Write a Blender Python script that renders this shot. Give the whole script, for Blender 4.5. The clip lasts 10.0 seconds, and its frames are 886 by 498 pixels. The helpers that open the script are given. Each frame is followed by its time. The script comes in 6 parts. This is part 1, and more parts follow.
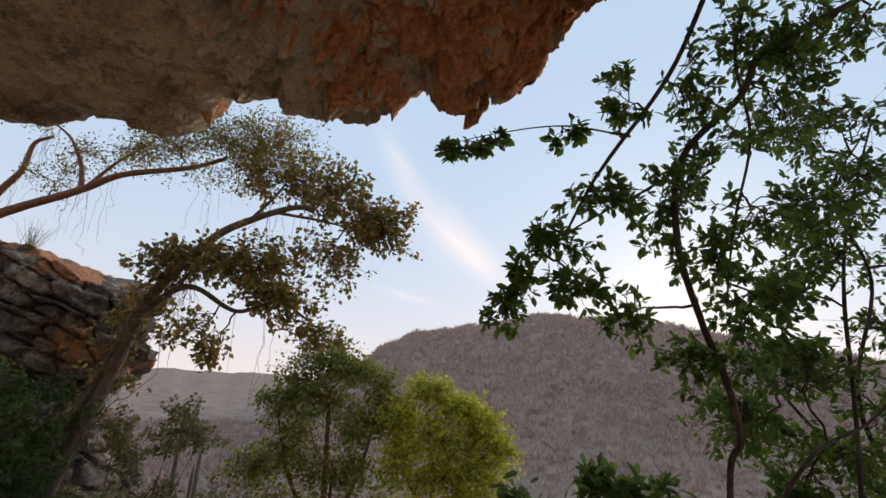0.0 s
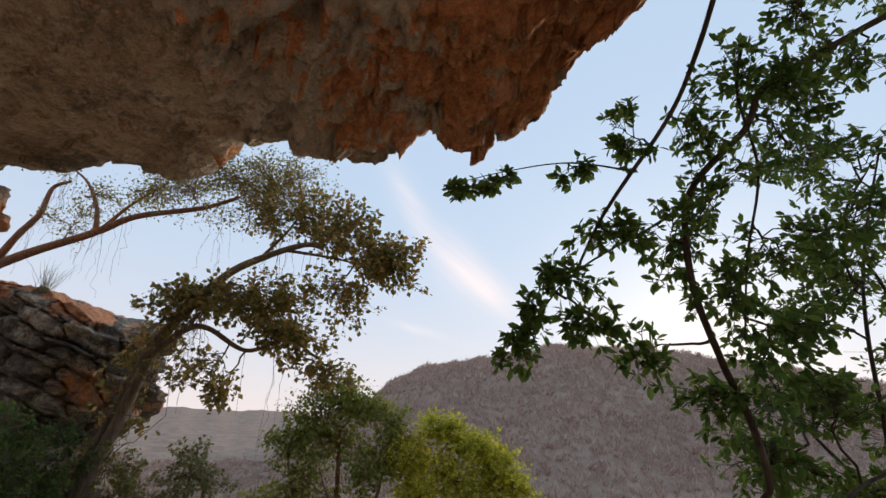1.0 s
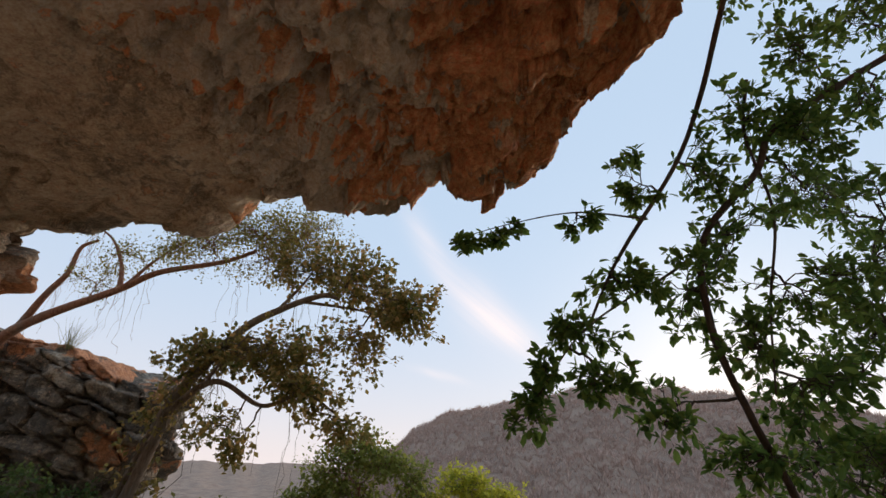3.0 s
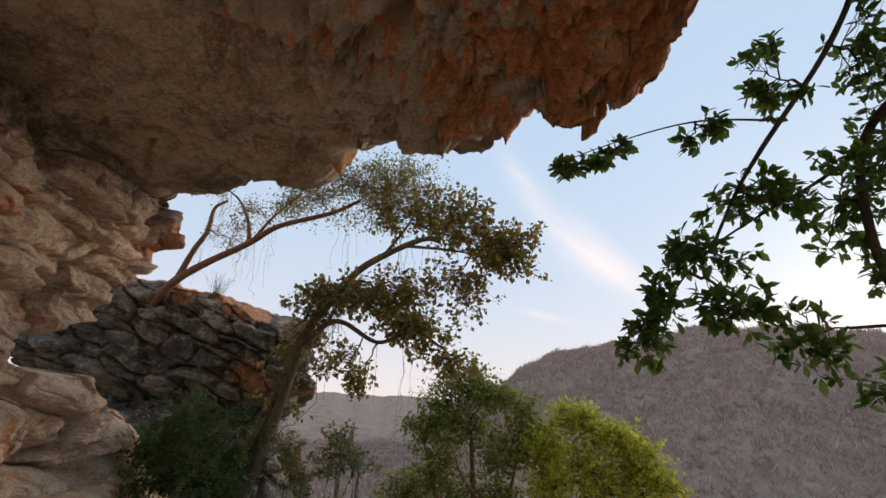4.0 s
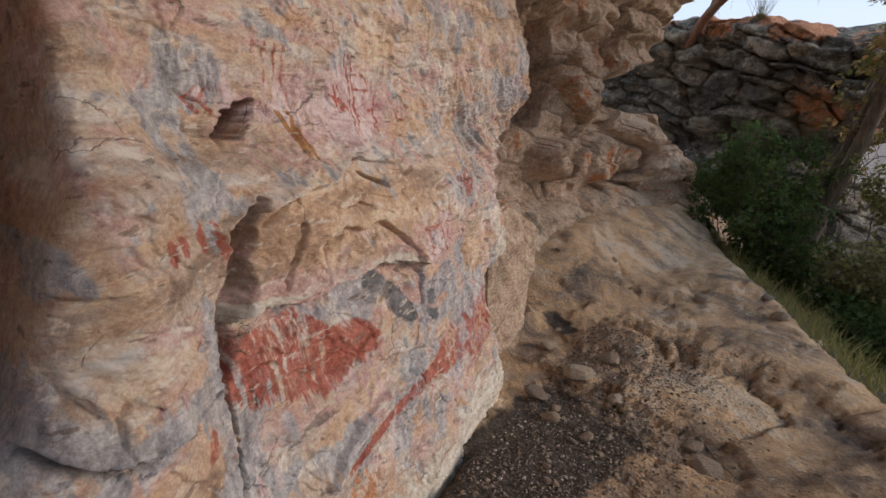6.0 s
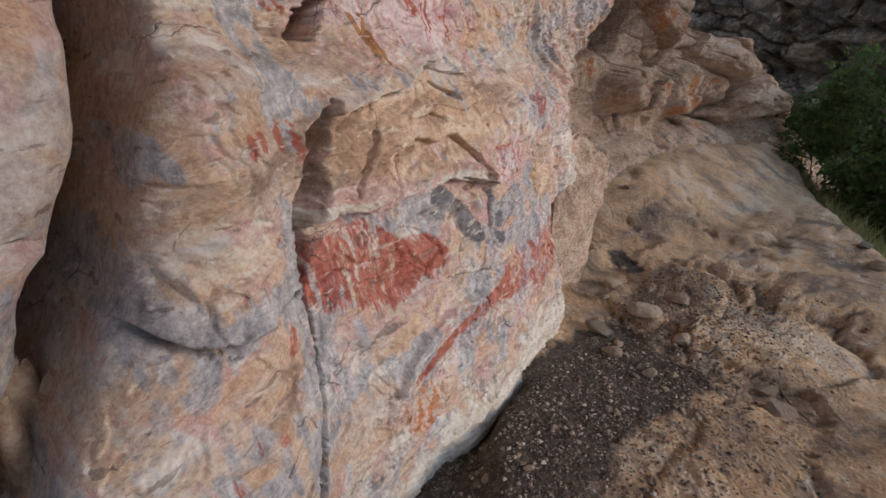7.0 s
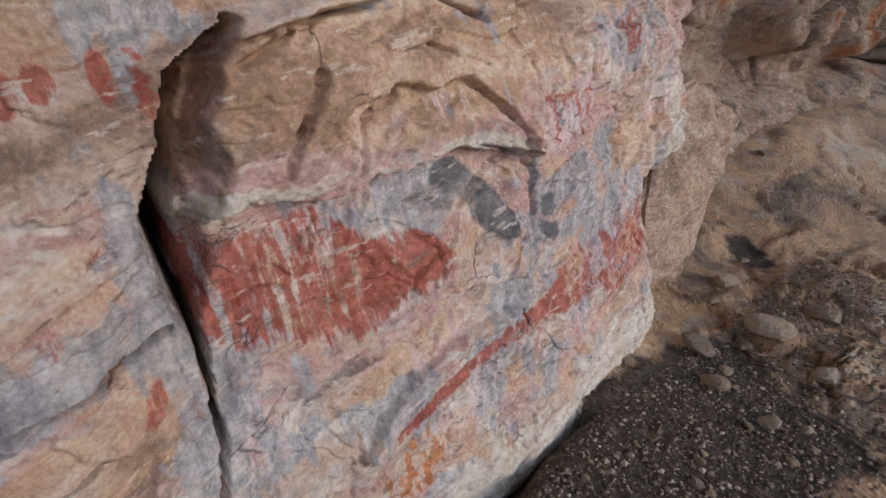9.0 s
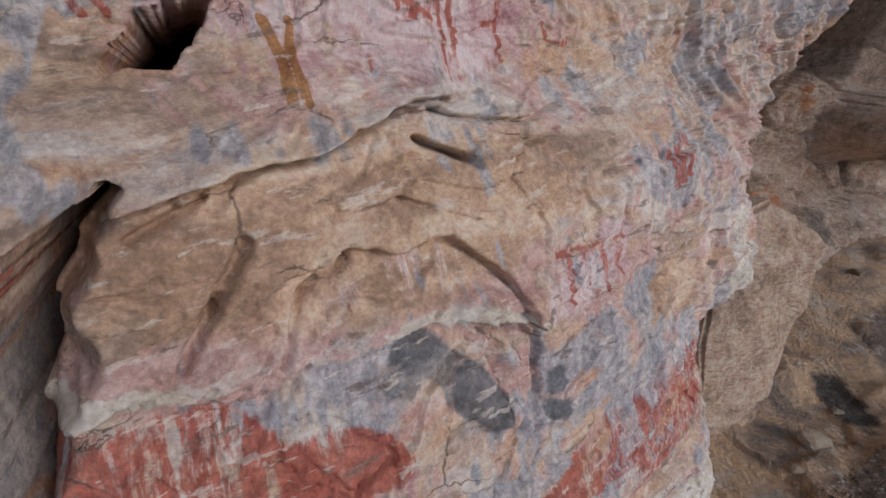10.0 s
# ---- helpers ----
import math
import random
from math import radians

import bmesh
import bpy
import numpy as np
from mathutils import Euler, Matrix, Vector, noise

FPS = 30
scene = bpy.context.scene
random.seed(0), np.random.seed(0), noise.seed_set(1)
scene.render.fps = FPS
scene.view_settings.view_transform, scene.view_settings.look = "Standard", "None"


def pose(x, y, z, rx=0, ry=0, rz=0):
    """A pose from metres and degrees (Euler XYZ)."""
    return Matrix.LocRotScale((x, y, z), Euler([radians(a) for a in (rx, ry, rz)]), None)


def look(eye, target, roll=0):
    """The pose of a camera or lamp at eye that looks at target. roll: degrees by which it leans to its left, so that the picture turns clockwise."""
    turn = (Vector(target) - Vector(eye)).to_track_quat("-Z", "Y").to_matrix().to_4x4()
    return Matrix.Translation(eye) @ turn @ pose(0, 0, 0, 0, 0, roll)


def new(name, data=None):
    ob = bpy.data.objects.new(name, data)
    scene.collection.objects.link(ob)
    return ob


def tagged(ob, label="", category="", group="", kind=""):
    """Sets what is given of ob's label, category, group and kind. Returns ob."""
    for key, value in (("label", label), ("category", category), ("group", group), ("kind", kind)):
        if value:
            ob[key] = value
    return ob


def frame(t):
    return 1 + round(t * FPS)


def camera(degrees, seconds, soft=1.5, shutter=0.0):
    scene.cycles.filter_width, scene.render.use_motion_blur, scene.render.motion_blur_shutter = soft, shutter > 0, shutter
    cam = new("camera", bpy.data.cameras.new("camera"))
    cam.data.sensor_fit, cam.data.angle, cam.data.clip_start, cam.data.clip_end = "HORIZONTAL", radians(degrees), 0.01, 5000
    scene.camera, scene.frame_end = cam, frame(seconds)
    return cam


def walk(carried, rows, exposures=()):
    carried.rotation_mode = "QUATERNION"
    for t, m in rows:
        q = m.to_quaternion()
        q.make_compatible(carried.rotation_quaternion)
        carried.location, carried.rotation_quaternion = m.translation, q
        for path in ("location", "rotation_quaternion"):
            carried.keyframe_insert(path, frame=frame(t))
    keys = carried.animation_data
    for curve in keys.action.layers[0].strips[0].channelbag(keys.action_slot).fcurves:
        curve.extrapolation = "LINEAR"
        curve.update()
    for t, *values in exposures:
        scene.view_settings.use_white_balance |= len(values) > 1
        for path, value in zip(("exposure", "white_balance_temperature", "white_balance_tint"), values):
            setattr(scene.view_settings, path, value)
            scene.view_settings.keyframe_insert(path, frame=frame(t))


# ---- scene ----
cam = camera(88.0, 10.0)
PATH = [
    (0, (-0.312, 0.099, 1.633), (-0.435, 2.009, 2.213), 3.9),
    (0.5, (-0.315, 0.095, 1.639), (-0.457, 1.991, 2.26), 3.7),
    (1, (-0.319, 0.092, 1.672), (-0.484, 1.955, 2.38), 3.1),
    (1.5, (-0.311, 0.081, 1.705), (-0.496, 1.899, 2.518), 2.7),
    (2, (-0.297, 0.069, 1.738), (-0.506, 1.847, 2.629), 2.3),
    (3.3, (-0.257, 0.115, 1.747), (-0.547, 1.899, 2.603), 2.6),
    (3.5, (-0.256, 0.125, 1.742), (-0.619, 1.92, 2.546), 3.0),
    (4, (-0.274, 0.175, 1.708), (-0.945, 1.951, 2.336), 3.8),
    (4.5, (-0.365, 0.182, 1.656), (-1.549, 1.755, 2.009), 4.3),
    (4.9, (-0.512, 0.116, 1.566), (-2.034, 1.408, 1.68), 3.6),
    (5, (-0.537, 0.096, 1.554), (-2.138, 1.293, 1.603), 3.5),
    (5.5, (-0.583, 0.006, 1.462), (-2.424, 0.748, 1.219), 1.7),
    (6, (-0.608, -0.054, 1.38), (-2.499, 0.389, 0.903), 0.7),
    (6.2, (-0.627, -0.062, 1.35), (-2.516, 0.327, 0.819), 0.9),
    (7.3, (-0.643, -0.097, 1.29), (-2.482, 0.034, 0.514), 0.2),
    (7.5, (-0.665, -0.088, 1.283), (-2.494, -0.002, 0.479), 0.1),
    (8, (-0.745, 0.006, 1.247), (-2.552, -0.057, 0.392), -0.6),
    (8.5, (-0.857, 0.087, 1.235), (-2.635, -0.066, 0.332), -1.5),
    (9, (-1.082, 0.139, 1.215), (-2.865, -0.086, 0.338), -1.9),
    (9.5, (-1.252, 0.157, 1.268), (-3.072, -0.166, 0.505), -1.0),
    (10, (-1.36, 0.249, 1.322), (-3.199, -0.245, 0.708), -0.0),
]
walk(cam, [(t, look(eye, target, roll)) for t, eye, target, roll in PATH], [(0.0, 0.12, 6750, 10), (4.2, 0.14, 6750, 10), (5.0, 0.16, 6600, 10), (6.0, 0.40, 6250, 10), (7.5, 0.58, 5800, 10), (9.0, 0.48, 5700, 10), (10.0, 0.40, 5500, 10)])

# ---- world and sun ----
SUN_AZ, SUN_EL = 24.0, 12.0          # degrees: from +y towards +x, above the horizon


def build_world():
    w = bpy.data.worlds.new("dusk_sky")
    scene.world = w
    w.use_nodes = True
    nt = w.node_tree
    nt.nodes.clear()
    out = nt.nodes.new("ShaderNodeOutputWorld")
    bg = nt.nodes.new("ShaderNodeBackground")
    sky = nt.nodes.new("ShaderNodeTexSky")
    sky.sky_type = 'NISHITA'
    sky.sun_disc = False
    sky.sun_elevation = radians(SUN_EL)
    sky.sun_rotation = radians(SUN_AZ)
    sky.air_density, sky.dust_density, sky.ozone_density = 1.0, 1.2, 1.6
    tc = nt.nodes.new("ShaderNodeTexCoord")

    def math_node(op, a, b=None, clamp=False):
        m = nt.nodes.new("ShaderNodeMath")
        m.operation, m.use_clamp = op, clamp
        for i, v in enumerate((a, b)):
            if v is None:
                continue
            if isinstance(v, (int, float)):
                m.inputs[i].default_value = v
            else:
                nt.links.new(v, m.inputs[i])
        return m.outputs[0]

    sep = nt.nodes.new("ShaderNodeSeparateXYZ")
    nt.links.new(tc.outputs["Generated"], sep.inputs[0])
    # a wisp of cirrus: long streak in azimuth / elevation
    azim = math_node('ARCTAN2', sep.outputs[0], sep.outputs[1])
    elev = math_node('ARCSINE', sep.outputs[2])
    u = math_node('ADD', math_node('MULTIPLY', math_node('SUBTRACT', azim, -0.02), 0.60), math_node('MULTIPLY', math_node('SUBTRACT', elev, 0.30), 0.80))
    v = math_node('SUBTRACT', math_node('MULTIPLY', math_node('SUBTRACT', azim, -0.02), 0.80), math_node('MULTIPLY', math_node('SUBTRACT', elev, 0.30), -0.60))
    comb = nt.nodes.new("ShaderNodeCombineXYZ")
    nt.links.new(math_node('MULTIPLY', u, 14.0), comb.inputs[0])
    nt.links.new(math_node('MULTIPLY', v, 3.2), comb.inputs[1])
    nz = nt.nodes.new("ShaderNodeTexNoise")
    nz.inputs["Scale"].default_value = 2.4
    nz.inputs["Detail"].default_value = 7.0
    nz.inputs["Roughness"].default_value = 0.6
    nt.links.new(comb.outputs[0], nz.inputs["Vector"])

    def wisp(az0, el0, turn, long, wide, strength):
        """A soft streak round one direction; angles in degrees."""
        c, n = math.cos(radians(turn)), math.sin(radians(turn))
        da, de = math_node('SUBTRACT', azim, radians(az0)), math_node('SUBTRACT', elev, radians(el0))
        a = math_node('DIVIDE', math_node('ADD', math_node('MULTIPLY', da, c), math_node('MULTIPLY', de, n)), radians(long))
        b = math_node('DIVIDE', math_node('ADD', math_node('MULTIPLY', da, -n), math_node('MULTIPLY', de, c)), radians(wide))
        d2 = math_node('ADD', math_node('MULTIPLY', a, a), math_node('MULTIPLY', b, b))
        return math_node('MULTIPLY', math_node('POWER', 2.718, math_node('MULTIPLY', d2, -1.0)), strength)

    wisps = math_node('ADD', wisp(0.9, 16.0, -38, 4.2, 1.6, 0.75), wisp(-3.0, 18.8, -48, 4.8, 2.6, 0.45))
    wisps = math_node('ADD', wisps, wisp(-9.5, 25.5, -54, 6.5, 1.6, 0.32))
    wisps = math_node('ADD', wisps, wisp(-7.8, 10.6, -12, 3.0, 0.5, 0.28))
    mask = math_node('MULTIPLY', wisps, math_node('ADD', math_node('MULTIPLY', nz.outputs[0], 1.5), -0.05), True)
    mix = nt.nodes.new("ShaderNodeMixRGB")
    mix.inputs[2].default_value = (*CLOUD, 1)
    nt.links.new(mask, mix.inputs[0])
    # evening haze: the sky's own colour, greyed towards the horizon
    haze = nt.nodes.new("ShaderNodeMixRGB")
    haze.inputs[2].default_value = (*HAZE, 1)
    nt.links.new(math_node('MULTIPLY', math_node('POWER', math_node('SUBTRACT', 1.0, math_node('ABSOLUTE', sep.outputs[2]), True), 5.0), 0.75), haze.inputs[0])
    base = nt.nodes.new("ShaderNodeMixRGB")
    base.inputs[0].default_value = 0.92
    base.inputs[2].default_value = (*ZENITH, 1)
    nt.links.new(sky.outputs[0], base.inputs[1])
    nt.links.new(base.outputs[0], haze.inputs[1])
    nt.links.new(haze.outputs[0], mix.inputs[1])
    nt.links.new(mix.outputs[0], bg.inputs[0])
    bg.inputs[1].default_value = SKY_STRENGTH
    nt.links.new(bg.outputs[0], out.inputs[0])


SKY_STRENGTH = 0.18
ZENITH = (2.75, 3.6, 4.75)
HAZE = (5.2, 4.4, 4.2)
CLOUD = (6.4, 5.4, 5.2)
build_world()
sun_data = bpy.data.lights.new("sun", 'SUN')
sun_data.energy, sun_data.angle, sun_data.color = 2.15, radians(26), (1.0, 0.81, 0.64)
sun = new("sun", sun_data)
sun.matrix_world = look((0, 0, 30), Vector((0, 0, 30)) - Vector((math.sin(radians(SUN_AZ)) * math.cos(radians(SUN_EL)), math.cos(radians(SUN_AZ)) * math.cos(radians(SUN_EL)), math.sin(radians(SUN_EL)))))

# ---- noise in arrays ----
_perm = np.random.RandomState(7).permutation(256)
_perm = np.concatenate([_perm, _perm, _perm]).astype(np.int32)
_grad = np.random.RandomState(8).normal(size=(256, 3))
_grad /= np.linalg.norm(_grad, axis=1)[:, None]


_gx, _gy, _gz = (np.ascontiguousarray(_grad[:, i]).astype(np.float32) for i in range(3))


def perlin(x, y, z):
    """Gradient noise over arrays."""
    x, y, z = np.broadcast_arrays(np.asarray(x, np.float32), np.asarray(y, np.float32), np.asarray(z, np.float32))
    fx, fy, fz = np.floor(x), np.floor(y), np.floor(z)
    xi, yi, zi = fx.astype(np.int32) & 255, fy.astype(np.int32) & 255, fz.astype(np.int32) & 255
    xf, yf, zf = x - fx, y - fy, z - fz
    u, v, w = (t * t * t * (t * (t * 6 - 15) + 10) for t in (xf, yf, zf))
    planes = []
    for dx in (0, 1):
        px = np.take(_perm, xi + dx)
        rows = []
        for dy in (0, 1):
            py = np.take(_perm, px + ((yi + dy) & 255))
            ends = []
            for dz in (0, 1):
                h = np.take(_perm, py + ((zi + dz) & 255))
                ends.append(np.take(_gx, h) * (xf - dx) + np.take(_gy, h) * (yf - dy) + np.take(_gz, h) * (zf - dz))
            rows.append(ends[0] + w * (ends[1] - ends[0]))
        planes.append(rows[0] + v * (rows[1] - rows[0]))
    return (planes[0] + u * (planes[1] - planes[0])) * 1.6


def fbm(x, y, z, octaves=4, gain=0.5):
    total, amp = 0, 1.0
    for o in range(octaves):
        k = 2.0 ** o
        total = total + amp * perlin(x * k + 13.7 * o, y * k - 5.1 * o, z * k + 3.3 * o)
        amp *= gain
    return total


def ridged(x, y, z, octaves=4, gain=0.5):
    total, amp = 0, 1.0
    for o in range(octaves):
        k = 2.0 ** o
        total = total + amp * (1 - 2 * np.abs(perlin(x * k + 7.7 * o, y * k + 1.9 * o, z * k)))
        amp *= gain
    return total


def cells(x, y, seed=0):
    """Cellular pattern: distance to the border between cells, a random number per cell, and the offset from the cell's middle."""
    x, y = np.asarray(x, float), np.asarray(y, float)
    xi, yi = np.floor(x).astype(int), np.floor(y).astype(int)
    f1, f2 = np.full(x.shape, 9.0), np.full(x.shape, 9.0)
    cid, ox, oy = np.zeros(x.shape), np.zeros(x.shape), np.zeros(x.shape)
    for dx in (-1, 0, 1):
        for dy in (-1, 0, 1):
            h = _perm[_perm[(xi + dx + seed) & 255] + ((yi + dy) & 255)]
            h2 = _perm[h + 57]
            px, py = xi + dx + 0.1 + 0.8 * h / 255.0, yi + dy + 0.1 + 0.8 * h2 / 255.0
            d = np.hypot(px - x, py - y)
            closer = d < f1
            f2 = np.where(closer, f1, np.minimum(f2, d))
            cid = np.where(closer, _perm[h2 + 91] / 255.0, cid)
            ox, oy = np.where(closer, x - px, ox), np.where(closer, y - py, oy)
            f1 = np.where(closer, d, f1)
    return f2 - f1, cid, ox, oy


def smooth(a, b, x):
    t = np.clip((np.asarray(x, float) - a) / (b - a), 0, 1)
    return t * t * (3 - 2 * t)


# ---- mesh helpers ----
def mesh_object(name, verts, faces, material=None, parent=None, label="", shade_smooth=True, uv=None, attrs=()):
    me = bpy.data.meshes.new(name)
    me.from_pydata(np.asarray(verts, float).reshape(-1, 3).tolist() if not isinstance(verts, list) else verts, [], faces if isinstance(faces, list) else np.asarray(faces).tolist())
    if uv is not None:
        layer = me.uv_layers.new(name="surface")
        idx = np.empty(len(me.loops), int)
        me.loops.foreach_get("vertex_index", idx)
        layer.data.foreach_set("uv", np.asarray(uv, float)[idx].ravel())
    for key, values in attrs:
        at = me.attributes.new(key, 'FLOAT', 'POINT')
        at.data.foreach_set("value", np.asarray(values, float).ravel())
    if shade_smooth:
        me.polygons.foreach_set("use_smooth", np.ones(len(me.polygons), bool))
    me.update()
    ob = new(name, me)
    if material:
        me.materials.append(material)
    if parent:
        ob.parent = parent
    if label:
        tagged(ob, label)
    return ob


def grid_faces(nu, nv):
    i = np.arange(nu * nv).reshape(nu, nv)
    return np.stack([i[:-1, :-1], i[1:, :-1], i[1:, 1:], i[:-1, 1:]], -1).reshape(-1, 4)


def part(name, bm, material, parent, label=""):
    me = bpy.data.meshes.new(name)
    bm.to_mesh(me)
    bm.free()
    me.materials.append(material)
    ob = new(name, me)
    ob.parent = parent
    if label:
        tagged(ob, label)
    return ob


def tubes(segments, sides=6):
    """Vertices and faces of tapered tubes; a segment is (start, end, radius, radius)."""
    a = np.array([s[0] for s in segments], float)
    b = np.array([s[1] for s in segments], float)
    ra = np.array([s[2] for s in segments], float)
    rb = np.array([s[3] for s in segments], float)
    d = b - a
    d /= np.linalg.norm(d, axis=1)[:, None] + 1e-9
    ref = np.where(np.abs(d[:, 2:3]) > 0.9, [[1.0, 0, 0]], [[0, 0, 1.0]])
    x = np.cross(d, ref)
    x /= np.linalg.norm(x, axis=1)[:, None]
    y = np.cross(d, x)
    ang = np.arange(sides) * 2 * math.pi / sides
    ring = x[:, None, :] * np.cos(ang)[None, :, None] + y[:, None, :] * np.sin(ang)[None, :, None]
    va = a[:, None, :] + ring * ra[:, None, None]
    vb = b[:, None, :] + ring * rb[:, None, None]
    v = np.concatenate([va, vb], 1).reshape(-1, 3)
    k = np.arange(sides)
    quad = np.stack([k, (k + 1) % sides, (k + 1) % sides + sides, k + sides], 1)
    f = (np.arange(len(a)) * 2 * sides)[:, None, None] + quad[None]
    return v, f.reshape(-1, 4)


def spline(points, steps=6):
    """Points on a Catmull-Rom curve through the given points."""
    p = [np.array(q, float) for q in points]
    p = [2 * p[0] - p[1]] + p + [2 * p[-1] - p[-2]]
    out = []
    for i in range(1, len(p) - 2):
        for k in range(steps):
            t = k / steps
            out.append(0.5 * (2 * p[i] + (p[i + 1] - p[i - 1]) * t + (2 * p[i - 1] - 5 * p[i] + 4 * p[i + 1] - p[i + 2]) * t * t + (3 * p[i] - p[i - 1] - 3 * p[i + 1] + p[i + 2]) * t ** 3))
    out.append(p[-2])
    return np.array(out)


def limb_mesh(points, r0, r1, sides=9, steps=8, gnarl=0.12, seed=0):
    """One continuous tapered limb along a curve, with knots and flutes."""
    c = spline(points, steps)
    n = len(c)
    tan = np.gradient(c, axis=0)
    tan /= np.linalg.norm(tan, axis=1)[:, None]
    x = np.cross(tan[0], [0.3, 0.2, 1.0])
    x /= np.linalg.norm(x)
    verts = []
    for i in range(n):
        x = x - tan[i] * (x @ tan[i])
        x /= np.linalg.norm(x)
        y = np.cross(tan[i], x)
        r = r0 + (r1 - r0) * (i / (n - 1)) ** 0.8
        for k in range(sides):
            a = 2 * math.pi * k / sides
            rr = r * (1 + gnarl * float(perlin(seed + 2.2 * math.cos(a), 2.2 * math.sin(a), i * 0.35)))
            verts.append(c[i] + rr * (x * math.cos(a) + y * math.sin(a)))
    k = np.arange(sides)
    quad = np.stack([k, (k + 1) % sides, (k + 1) % sides + sides, k + sides], 1)
    f = ((np.arange(n - 1) * sides)[:, None, None] + quad[None]).reshape(-1, 4)
    return np.array(verts), f, c


LEAF = np.array([[0, 0, 0], [0.17, 0.30, 0.04], [0.22, 0.68, 0.01], [0, 1.0, -0.08], [-0.22, 0.68, 0.01], [-0.17, 0.30, 0.04], [0, 0.5, -0.03]])
LEAF_FACES = np.array([[0, 1, 6], [1, 2, 6], [2, 3, 6], [3, 4, 6], [4, 5, 6], [5, 0, 6]])
SMALL = np.array([[0, 0, 0], [0.36, 0.5, 0.05], [0, 1.0, -0.05], [-0.36, 0.5, 0.05]])
SMALL_FACES = np.array([[0, 1, 2], [0, 2, 3]])


def leaves(places, size, rng, droop=0.3, shape=LEAF, shape_faces=LEAF_FACES, outward=None):
    """Leaves at the places: vertices and faces."""
    n = len(places)
    d = rng.normal(size=(n, 3))
    if outward is not None:
        d = d * 0.7 + outward
    d[:, 2] -= droop
    d /= np.linalg.norm(d, axis=1)[:, None]
    up = rng.normal(size=(n, 3)) * 0.6 + [0, 0, 1.0]
    x = np.cross(d, up)
    x /= np.linalg.norm(x, axis=1)[:, None]
    z = np.cross(x, d)
    s = size * rng.uniform(0.55, 1.25, n)
    v = places[:, None, :] + s[:, None, None] * (shape[None, :, 0:1] * x[:, None, :] + shape[None, :, 1:2] * d[:, None, :] + shape[None, :, 2:3] * z[:, None, :])
    f = (np.arange(n) * len(shape))[:, None, None] + shape_faces[None]
    return v.reshape(-1, 3), f.reshape(-1, 3)


# ---- materials ----
class Nodes:
    """Shorthand for a node tree."""

    def __init__(self, name):
        self.mat = bpy.data.materials.new(name)
        self.mat.use_nodes = True
        self.t = self.mat.node_tree
        self.bsdf = self.t.nodes["Principled BSDF"]
        self.out = self.t.nodes["Material Output"]

    def n(self, kind):
        return self.t.nodes.new("ShaderNode" + kind)

    def link(self, a, b):
        self.t.links.new(a, b)

    def put(self, socket, v):
        if isinstance(v, (int, float)):
            socket.default_value = v
        elif isinstance(v, tuple):
            socket.default_value = v if len(v) != 3 or socket.type == 'VECTOR' else (*v, 1)
        else:
            self.link(v, socket)

    def math(self, op, a, b=0.0, clamp=False):
        m = self.n("Math")
        m.operation, m.use_clamp = op, clamp
        self.put(m.inputs[0], a), self.put(m.inputs[1], b)
        return m.outputs[0]

    def coords(self, kind="Object"):
        return self.n("TexCoord").outputs[kind]

    def mapped(self, vec, scale=(1, 1, 1), rot=(0, 0, 0), loc=(0, 0, 0)):
        m = self.n("Mapping")
        self.put(m.inputs["Vector"], vec)
        m.inputs["Scale"].default_value, m.inputs["Rotation"].default_value, m.inputs["Location"].default_value = scale, rot, loc
        return m.outputs[0]

    def noise(self, vec, scale, detail=5.0, rough=0.55, distort=0.0):
        m = self.n("TexNoise")
        self.put(m.inputs["Vector"], vec)
        m.inputs["Scale"].default_value, m.inputs["Detail"].default_value, m.inputs["Roughness"].default_value, m.inputs["Distortion"].default_value = scale, detail, rough, distort
        return m.outputs[0]

    def crisp(self, fac, lo=0.40, hi=0.60):
        return self.ramp(fac, (lo, 0.0), (hi, 1.0))

    def voronoi(self, vec, scale, feature='DISTANCE_TO_EDGE'):
        m = self.n("TexVoronoi")
        m.feature = feature
        self.put(m.inputs["Vector"], vec)
        m.inputs["Scale"].default_value = scale
        return m.outputs[0]

    def ramp(self, fac, *stops):
        m = self.n("ValToRGB")
        self.put(m.inputs[0], fac)
        e = m.color_ramp.elements
        while len(e) < len(stops):
            e.new(0.5)
        for el, (p, c) in zip(e, stops):
            el.position = p
            el.color = (c, c, c, 1) if isinstance(c, (int, float)) else (*c, 1)
        return m.outputs[0]

    def mix(self, fac, a, b, blend='MIX'):
        m = self.n("MixRGB")
        m.blend_type = blend
        self.put(m.inputs[0], fac), self.put(m.inputs[1], a), self.put(m.inputs[2], b)
        return m.outputs[0]

    def bump(self, height, strength=0.4, distance=0.02, normal=None):
        m = self.n("Bump")
        m.inputs["Strength"].default_value, m.inputs["Distance"].default_value = strength, distance
        self.put(m.inputs["Height"], height)
        if normal is not None:
            self.link(normal, m.inputs["Normal"])
        return m.outputs[0]

    def attr(self, name):
        m = self.n("Attribute")
        m.attribute_name = name
        return m.outputs["Fac"]

    def done(self, color, rough=0.9, normal=None, spec=0.25):
        self.put(self.bsdf.inputs["Base Color"], color)
        self.put(self.bsdf.inputs["Roughness"], rough)
        self.bsdf.inputs["Specular IOR Level"].default_value = spec
        if normal is not None:
            self.link(normal, self.bsdf.inputs["Normal"])
        return self.mat


